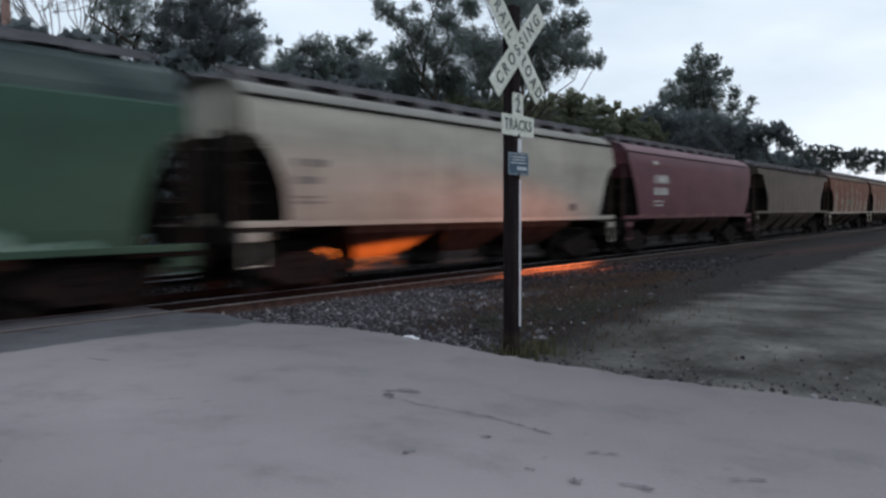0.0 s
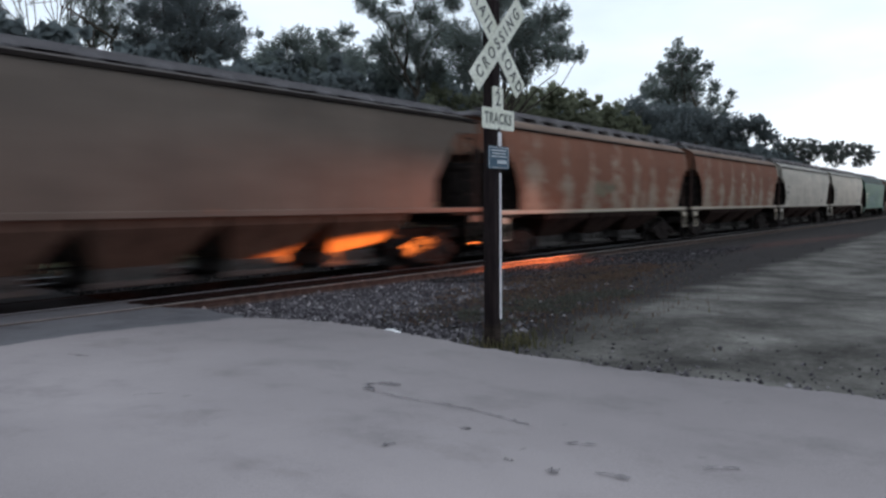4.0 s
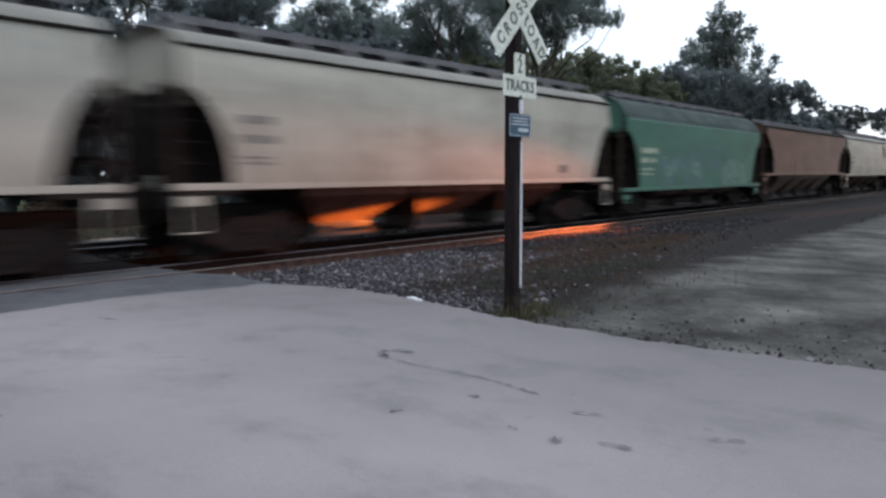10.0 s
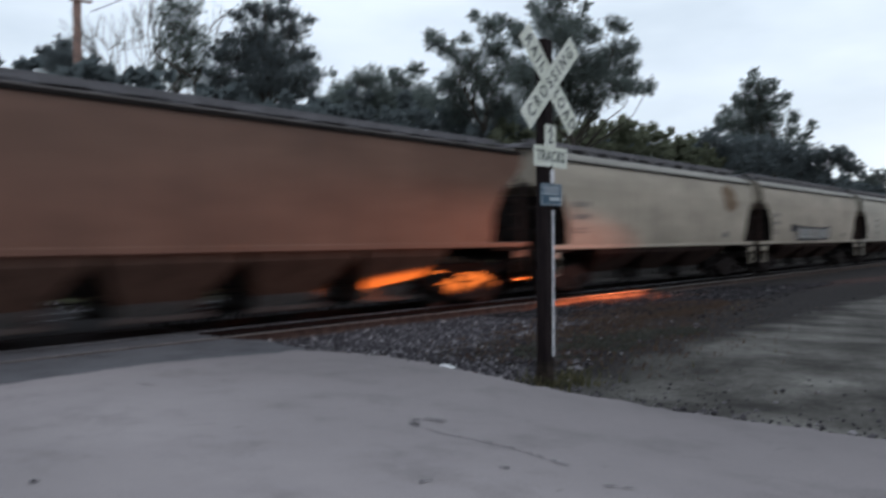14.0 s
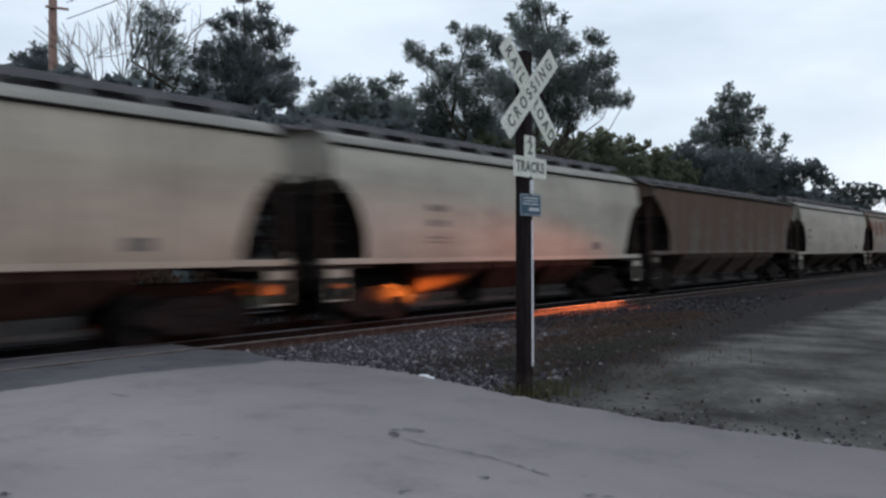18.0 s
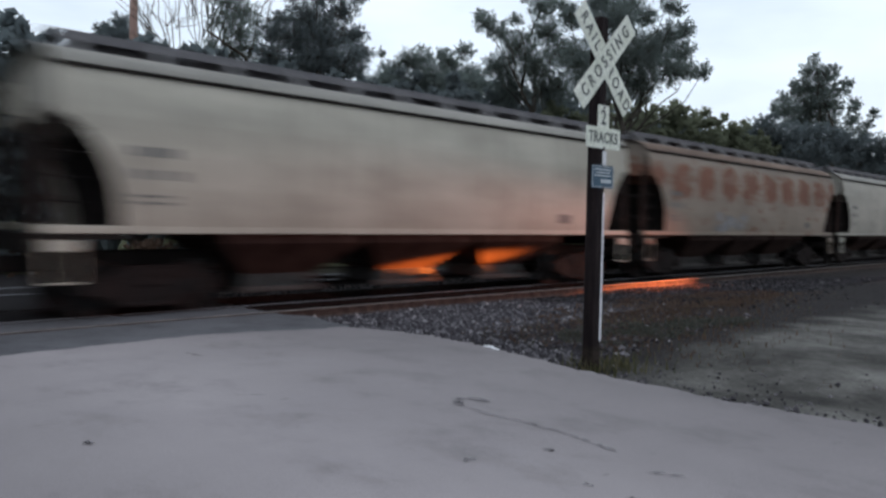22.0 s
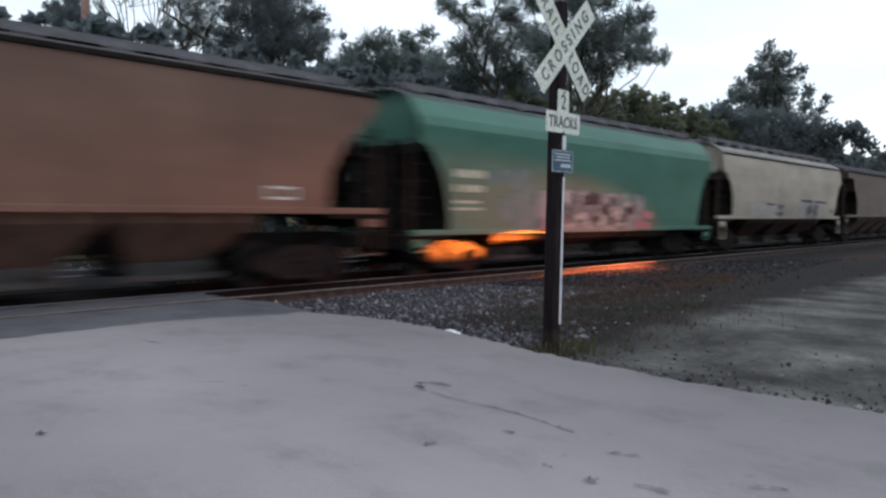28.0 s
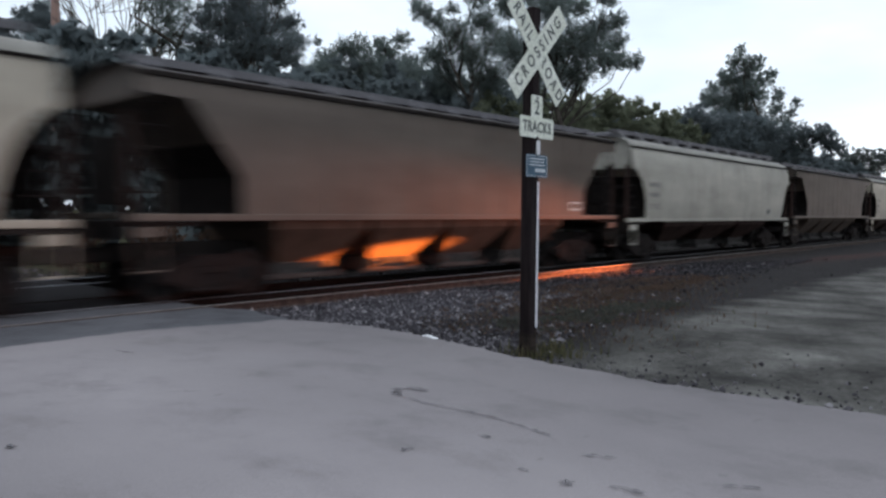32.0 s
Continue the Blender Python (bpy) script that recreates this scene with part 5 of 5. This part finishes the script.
build_pole(15.85, 42.5, 17.0)
build_pole(17.2, -4.0, 17.0)
build_wires()
build_bare_tree(17.3, 39.0, 17.0, 5)
build_bare_tree(18.8, 39.5, 16.0, 8)
build_lobed_tree(16.0, 45.7, [(-0.78, 12.35, 0.38), (-0.22, 12.29, 0.53), (0.29, 12.87, 0.49), (0.63, 12.36, 0.53), (-0.08, 11.86, 0.75), (0.77, 11.83, 0.53), (-0.64, 11.66, 0.53), (0.05, 11.16, 0.98)],
                 "leaf_dark", 0.12, 1.90, 100, "small dark cedar beyond the tracks")
build_lobed_tree(18.5, 35.9, [(-0.47, 13.63, 0.41), (0.06, 13.24, 0.63), (0.74, 13.37, 0.41), (-0.87, 12.7, 0.41), (-0.34, 12.19, 0.69), (0.46, 11.98, 0.75), (-0.61, 11.16, 0.63), (0.19, 10.8, 0.82), (0.78, 10.13, 0.88), (-1.01, 10.26, 0.57), (1.14, 11.17, 0.44), (-0.08, 9.77, 0.82)],
                 "leaf", 0.10, 0.75, 101, "thin-leaved tree beyond the tracks")
build_lobed_tree(21.0, 32.1, [(-0.05, 13.97, 0.39), (0.94, 13.43, 0.36), (-0.65, 12.96, 0.48), (0.22, 12.69, 0.72), (-1.27, 12.2, 0.42), (1.15, 12.53, 0.48), (-0.33, 11.43, 1.02), (1.32, 11.74, 0.66), (-1.81, 11.46, 0.54), (2.02, 12.01, 0.33), (-2.21, 10.59, 0.6), (-1.14, 10.39, 0.96), (0.49, 10.35, 1.14), (1.87, 10.72, 0.66), (2.23, 9.73, 0.51), (-2.34, 9.47, 0.66), (-0.34, 9.18, 1.31), (1.59, 9.13, 1.02), (-1.68, 8.68, 1.02)],
                 "leaf_dark", 0.12, 1.70, 102, "tall dark cedar beyond the tracks")
build_lobed_tree(30.0, 34.0, [(-2.68, 11.67, 0.28), (-2.17, 10.59, 0.71), (-0.99, 10.86, 0.78), (-0.14, 11.13, 0.71), (1.07, 11.67, 0.32), (1.41, 11.09, 0.71), (2.44, 11.45, 0.53), (2.09, 10.23, 0.99), (0.37, 10.03, 0.99), (-1.67, 9.64, 0.92), (3.13, 9.9, 0.92), (-0.65, 9.15, 1.06), (-2.35, 9.11, 0.85), (-3.18, 9.6, 0.64), (0.89, 9.01, 1.2), (2.43, 8.85, 1.2)],
                 "leaf", 0.13, 1.70, 103, "leafy tree in a thicket beyond the tracks")
build_lobed_tree(29.1, 25.0, [(-2.6, 12.08, 0.33), (-2.17, 11.2, 0.51), (-1.44, 10.71, 0.51), (-0.7, 11.35, 0.33), (-0.17, 12.67, 0.33), (0.62, 12.22, 0.6), (1.2, 12.85, 0.45), (1.79, 12.61, 0.33), (-0.56, 10.18, 0.78), (0.97, 11.04, 0.78), (0.32, 9.29, 0.9), (-1.44, 9.24, 0.78), (1.78, 9.86, 0.78), (-0.86, 8.27, 0.96), (1.19, 8.17, 1.02), (2.07, 11.31, 0.48)],
                 "leaf", 0.11, 1.75, 104, "tall leafy tree behind the crossing sign")
build_lobed_tree(30.5, 19.7, [(-1.56, 13.28, 0.37), (-1.63, 14.22, 0.31), (-2.3, 12.84, 0.4), (-1.09, 12.66, 0.51), (-0.38, 12.79, 0.28), (0.21, 12.54, 0.28), (-1.48, 11.79, 0.85), (-0.2, 11.79, 0.62), (-2.93, 11.06, 0.45), (-0.88, 10.67, 0.91), (0.47, 10.94, 0.51), (1.33, 11.16, 0.34), (1.81, 10.97, 0.34), (1.54, 10.28, 0.57), (2.23, 10.13, 0.4), (1.01, 9.55, 0.79), (2.07, 9.22, 0.57), (2.38, 8.5, 0.45), (2.99, 8.2, 0.4), (0.2, 9.25, 1.02), (-1.16, 9.03, 0.96), (1.54, 8.27, 0.74), (0.2, 7.88, 0.91), (-2.39, 8.84, 0.96), (-1.98, 7.59, 1.02)],
                 "leaf", 0.11, 1.7, 105, "tall spreading tree behind the crossing sign")
build_lobed_tree(66.2, 23.7, [(-0.94, 15.42, 0.44), (-1.27, 14.69, 0.94), (-0.1, 14.35, 0.83), (0.59, 14.69, 0.44), (-1.98, 13.48, 0.83), (1.5, 13.48, 0.5), (-0.57, 13.13, 1.32), (1.04, 12.91, 0.72), (-1.28, 12.02, 1.54), (0.12, 11.73, 1.21), (-2.36, 13.15, 0.61), (-3.41, 12.56, 0.5), (-3.89, 11.77, 0.66), (-2.94, 11.21, 1.21), (-1.52, 10.52, 1.54), (0.35, 10.22, 0.99), (1.99, 11.91, 0.5), (2.17, 11.1, 0.55), (1.94, 10.13, 0.66), (3.42, 10.63, 0.5), (3.06, 9.87, 0.5), (2.79, 9.1, 0.66), (1.26, 8.98, 0.99)],
                 "leaf", 0.19, 1.50, 106, "tall solitary tree above the far thicket")
build_lobed_tree(60.4, 21.7, [(-6.67, 8.62, 0.65), (-5.32, 8.8, 0.91), (-3.98, 9.22, 1.11), (-2.23, 8.44, 1.41), (-0.51, 7.95, 1.61), (1.59, 7.58, 1.41), (3.23, 7.28, 1.21), (4.63, 7.35, 0.91), (5.22, 7.8, 0.45), (5.41, 6.96, 0.81), (6.07, 6.22, 0.75), (-5.77, 7.88, 1.21), (-3.54, 7.33, 1.51), (-0.94, 6.64, 1.71), (2.82, 6.27, 1.41)],
                 "leaf_dark", 0.26, 2.00, 107, "dense dark tree in the far thicket")
build_lobed_tree(113.2, 21.7, [(-5.48, 8.58, 0.99), (-4.11, 9.3, 1.09), (-2.42, 9.0, 1.18), (-0.77, 9.24, 0.99), (0.41, 8.65, 0.99), (1.95, 8.81, 1.09), (3.72, 8.36, 1.18), (5.46, 7.99, 0.99), (-1.43, 8.04, 1.36), (-4.11, 7.98, 1.36), (1.82, 7.61, 1.45), (4.96, 7.2, 1.27)],
                 "leaf_far", 0.42, 2.00, 108, "distant pale trees on the skyline")
# trees out of view, added to shade the far cars, ground and pavement
for k, (x, y, h) in enumerate(((31.0, -6.0, 15.0), (40.0, -5.5, 16.5), (51.0, -5.5, 15.5), (64.0, -4.5, 17.0), (80.0, -3.5, 16.0), (100.0, -2.0, 17.0), (-9.5, 5.5, 12.0), (-10.0, -1.5, 13.0), (-8.5, -8.0, 12.0))):
    lobe = random.Random(40 + k)
    build_lobed_tree(x, y, [(lobe.uniform(-3.2, 3.2), h * lobe.uniform(0.3, 1.0), lobe.uniform(1.2, 2.2)) for _ in range(20)] + [(0.0, h, 1.2)],
                     "leaf", 0.8, 2.4, 140 + k, "leafy tree out of view, added to shade the cars and pavement")
build_bushes("thicket", [(28.0 + 2.3 * k, 23.2 + 0.12 * k + (k % 2) * 0.9, min(7.0 + 0.45 * k, 9.3) + 0.35 * (k % 2) - 0.1 * max(0, k - 8), 2.3) for k in range(20)], "leaf_olive", 3, 0.125, 320, "olive-green thicket of bushes close behind the train")
build_bushes("underwood", [(20.8 + 1.9 * k, 36.8 - 0.55 * k, 10.0 + (k % 3) * 0.5, 2.3) for k in range(12)], "leaf_dark", 4, 0.18, 250, "dark underwood between the trees")
build_bushes("underwood", [(27 + 3.0 * k, 28 - 0.1 * k, 9.0 + (k % 2) * 0.4, 2.8) for k in range(13)], "leaf_dark", 6, 0.19, 250, "dark underwood between the trees")
build_bushes("underwood", [(74 + 4.2 * k, 27 - 0.1 * k, 9.6 - 0.15 * k, 3.4) for k in range(12)], "leaf_dark", 12, 0.3, 200, "dark underwood along the far stretch of track")
# hedge rows added to block sky and light behind and under the cars
build_bushes("hedge", [(-22 + 1.9 * k, 25.0 + (k * 5 % 3) * 0.5, 6.3 + (k * 7 % 5) * 0.3, 1.9) for k in range(36)], "leaf_dark", 7, 0.3, 70, "dense dark hedge along the far side of the tracks")
build_bushes("hedge", [(-24 + 2.2 * k, 28.5 + (k * 5 % 3) * 0.5, 8.0 + (k * 7 % 5) * 0.2, 2.3) for k in range(24)], "leaf_dark", 17, 0.32, 70, "taller dark hedge behind the first")
build_bushes("trackside_weeds", [(-6 + 2.4 * k, 21.0 + (k % 3) * 0.6, 1.1 + 0.3 * (k % 2), 1.1) for k in range(16)], "weed", 9, 0.08, 50, "low dry weeds beyond the second track")


# ---- ballast, litter, weeds ----
def stones(name, count, area, lo, hi, seed, label, lift=0.0, mat="stone"):
    rng = np.random.default_rng(seed)
    base = np.array([(1, 0, 0), (-1, 0, 0), (0, 1, 0), (0, -1, 0), (0, 0, 1), (0, 0, -1)], float)
    tri = np.array([(0, 2, 4), (2, 1, 4), (1, 3, 4), (3, 0, 4), (2, 0, 5), (1, 2, 5), (3, 1, 5), (0, 3, 5)])
    vs, fs = [], []
    n = 0
    for x, y in area(rng, count):
        s = rng.uniform(lo, hi) * (1 if rng.random() > 0.04 else 1.7)
        a = rng.uniform(0, 6.28)
        rot = np.array([(math.cos(a), -math.sin(a), 0), (math.sin(a), math.cos(a), 0), (0, 0, 1)])
        p = (base * rng.uniform(0.6, 1.15, (6, 1)) + rng.normal(size=(6, 3)) * 0.16) * (s, s * rng.uniform(0.6, 1), s * rng.uniform(0.5, 0.85))
        p = p @ rot.T + (x, y, ground_z(x, y) + s * 0.3 + lift)
        vs.append(p)
        fs.append(tri + 6 * n)
        n += 1
    vs, fs = np.concatenate(vs), np.concatenate(fs)
    return tagged(new(name, mesh_of(name, vs.tolist(), fs.tolist(), M[mat])), label, "gravel", kind="stuff")


def shoulder(rng, count):
    out = []
    while len(out) < count:
        x, y = rng.uniform(5.4, 28), rng.uniform(4.8, 12.9)
        edge = lerp(y, [4.8, 5.9, 6.9, 8.0, 9.0, 10.7, 13], [5.85, 6.1, 6.35, 6.45, 6.5, 7.1, 7.1])
        if x < edge:
            continue
        if y < 7.6 and rng.random() < lerp(x, [6.4, 7.6, 9, 12], [0.2, 0.72, 0.9, 0.95]):
            continue
        if y < 5.0 + 0.15 * (x - 8.5) and rng.random() < 0.9:
            continue
        if rng.random() < lerp(x, [6, 12, 28], [0.0, 0.2, 0.65]):
            continue
        out.append((x, y))
    return out


def roadside(rng, count):
    out = []
    while len(out) < count:
        y = rng.uniform(-0.5, 5.0)
        x = 5.72 + abs(rng.normal()) * (0.22 if rng.random() < 0.75 else 0.9)
        out.append((x + lerp(y, [-0.5, 1.4, 5], [0.35, 0.1, 0.0]), y))
    return out


def between_rails(rng, count):
    return [(7.2 + 22 * rng.random() ** 1.5, rng.uniform(12.6, 20)) for _ in range(count)]


def beyond_left(rng, count):
    return [(rng.uniform(-10, 8), rng.uniform(19.3, 24)) for _ in range(count)]


stones("ballast", 33000, lambda rng, n: [p for p in shoulder(rng, n) if p[0] < 13.5], 0.022, 0.05, 21, "grey crushed-stone ballast on the track shoulder")
stones("ballast", 33000, lambda rng, n: [p for p in shoulder(rng, n) if p[0] >= 13.5], 0.022, 0.05, 27, "darker ballast further along the track shoulder", 0.0, "stone_dusky")
stones("ballast", 7000, between_rails, 0.025, 0.05, 22, "crushed-stone ballast between the tracks, darkened for shade", 0.03, "stone_shaded")
stones("roadside_gravel", 2600, roadside, 0.007, 0.026, 23, "loose stones along the crumbling pavement edge")
stones("pale_gravel", 3500, beyond_left, 0.03, 0.08, 24, "pale gravel beyond the second track")


def blades(name, count, area, h, mat, seed, label):
    rng = np.random.default_rng(seed)
    vs, fs = [], []
    for x, y in area(rng, count):
        z = ground_z(x, y)
        a, hh = rng.uniform(0, 6.28), h * rng.uniform(0.4, 1.3)
        dx, dy, w = math.cos(a), math.sin(a), 0.004 + 0.006 * rng.random()
        bend = rng.uniform(0.1, 0.7) * hh
        n = len(vs)
        for q in (0, 0.5, 1):
            ww = w * (1 - 0.85 * q)
            px, py, pz = x + dx * bend * q * q, y + dy * bend * q * q, z + hh * q * (1 - 0.2 * q)
            vs += [(px - dy * ww, py + dx * ww, pz), (px + dy * ww, py - dx * ww, pz)]
        fs += [(n, n + 1, n + 3, n + 2), (n + 2, n + 3, n + 5, n + 4)]
    return tagged(new(name, mesh_of(name, vs, fs, M[mat])), label, "weeds", kind="stuff")


def by_post(rng, count):
    return [(PX + 0.15 + rng.normal() * 0.3, PY - 0.1 + rng.normal() * 0.2) for _ in range(count)]


def weedy(rng, count):
    out = []
    for _ in range(count):
        x = rng.uniform(7.2, 18.5)
        out.append((x, lerp(x, [7.2, 18], [5.7, 8.8]) + rng.normal() * 1.0))
    return out


def low_weeds(name, count, box, height, mat, seed, label):
    """Low broad-leaved weeds in ragged patches on the earth."""
    rng = np.random.default_rng(seed)
    x0, x1, y0, y1 = box
    cs, rs = [], []
    while len(cs) < count:
        x, y = rng.uniform(x0, x1), rng.uniform(y0, y1)
        u, v = (x - x0) / (x1 - x0) * 2 - 1, (y - y0) / (y1 - y0) * 2 - 1
        if u * u + v * v > 0.75 + 0.5 * noise.noise(Vector((x * 0.9, y * 0.9, seed))) or noise.noise(Vector((x * 1.7, y * 1.7, 3.0 + seed))) < -0.15:
            continue
        cs.append((x, y, ground_z(x, y) + height * rng.uniform(0.1, 0.8)))
        rs.append(height * rng.uniform(0.5, 1.1))
    return tagged(new(name, cloud_mesh(name, leaf_cloud(rng, cs, rs, 9, 0.02, 0.6), M[mat])), label, "weeds", kind="stuff")


low_weeds("low_weeds", 560, (7.0, 11.5, 4.7, 6.6), 0.07, "weed_green", 51, "dark low weeds on the earth beside the sign post")
# reddened weeds laid where the orange glow falls on the shoulder
low_weeds("low_weeds", 1000, (8.8, 19.0, 6.4, 9.9), 0.07, "weed", 52, "dead brown weeds along the track shoulder, reddened for the orange glow")
blades("grass_tuft", 300, by_post, 0.15, "grass", 31, "tuft of pale grass at the foot of the sign post")
blades("dry_weeds", 8500, weedy, 0.075, "weed", 32, "dry brown weeds along the ballast's foot, reddened for the orange glow")
blades("grass", 500, weedy, 0.09, "grass", 33, "sparse green grass among the ballast stones")


def build_litter():
    rng = random.Random(4)
    vs, n = [], 9
    for j in range(5):
        for i in range(n):
            u = i / (n - 1) - 0.5
            vs.append((u * 0.27, (j / 4 - 0.5) * 0.11, 0.045 + 0.03 * math.cos(u * 3) + rng.uniform(-0.012, 0.012) - abs(j - 2) * 0.012))
    fs = [(j * n + i, j * n + i + 1, (j + 1) * n + i + 1, (j + 1) * n + i) for j in range(4) for i in range(n - 1)]
    k = len(vs)
    vs += [(x, y, z - 0.02) for x, y, z in vs]
    fs += [tuple(k + i for i in reversed(f)) for f in fs[:32]]
    ob = tagged(new("litter", mesh_of("litter", vs, fs, M["litter"])), "crumpled white scrap of litter lying on the ballast", "litter")
    ob.matrix_basis = pose(6.28, 6.1, ground_z(6.28, 6.1) + 0.035, 0, 0, -38)


build_litter()


def build_crack(points, width, seed, label):
    """A tar-dark crack or chip in the pavement, as a thin irregular ribbon."""
    rng = random.Random(seed)
    vs, fs = [], []
    pts = []
    for (x0, y0), (x1, y1) in zip(points, points[1:]):
        for i in range(8):
            q = i / 8
            pts.append((x0 + (x1 - x0) * q + rng.uniform(-0.012, 0.012), y0 + (y1 - y0) * q + rng.uniform(-0.012, 0.012)))
    pts.append(points[-1])
    for i, (x, y) in enumerate(pts):
        a, b = pts[max(0, i - 1)], pts[min(len(pts) - 1, i + 1)]
        d = Vector((b[0] - a[0], b[1] - a[1])).normalized()
        w = 0.95 * width * rng.uniform(0.1, 1.0) * (0.3 if i in (0, len(pts) - 1) else 1)
        z = road_z(y) + 0.009
        vs += [(x - d.y * w, y + d.x * w, z), (x + d.y * w, y - d.x * w, z)]
    fs = [(2 * i, 2 * i + 1, 2 * i + 3, 2 * i + 2) for i in range(len(pts) - 1)]
    return tagged(new("pavement_crack", mesh_of("pavement_crack", vs, fs, M["crack"])), label, "crack", "cracks in the pavement", kind="structure")


CRACKS = [([(4.12, 4.05), (4.11, 4.2), (3.99, 4.26), (3.93, 4.18), (3.89, 4.08)], 0.05), ([(3.89, 4.06), (3.87, 3.8), (3.91, 3.49), (3.91, 3.26), (3.89, 3.04), (3.84, 2.78)], 0.02), ([(3.55, 3.09), (3.58, 3.02)], 0.04), ([(3.26, 2.34), (3.3, 2.28)], 0.05), ([(3.68, 2.48), (3.76, 2.3)], 0.03), ([(3.25, 2.59), (3.28, 2.54)], 0.03), ([(3.37, 2.12), (3.41, 1.96)], 0.035), ([(2.86, 5.46), (3.01, 5.29)], 0.02), ([(3.59, 8.0), (3.6, 7.61)], 0.04), ([(3.04, 3.23), (3.12, 3.22)], 0.03), ([(5.5, 3.27), (5.85, 3.53)], 0.02), ([(1.6, 4.88), (1.64, 4.81)], 0.05), ([(3.75, 1.73), (3.85, 1.58)], 0.03)]
for k, (pts, w) in enumerate(CRACKS):
    build_crack(pts, w, 90 + k, "dark chip or crack in the pale pavement")


# ---- movement ----
def motions():
    times = [0, 4, 8, 12, 16, 20, 24, 28, 32]
    for x, car in TRAIN:
        walk(car, [(t, pose(x - run(t), TRACK_Y, RAIL_Z)) for t in times])
    for s, wheels in WHEELS.items():
        steps = [k * 0.05 for k in range(641)]
        walk(wheels[0], [(t, pose(s * 0.89, 0, 0.46, 0, -math.degrees(run(t) / 0.46), 0)) for t in steps])
        keys = wheels[0].animation_data
        for o in wheels[1:]:
            o.rotation_mode = "QUATERNION"
            o.animation_data_create()
            o.animation_data.action = keys.action
            o.animation_data.action_slot = keys.action_slot


motions()
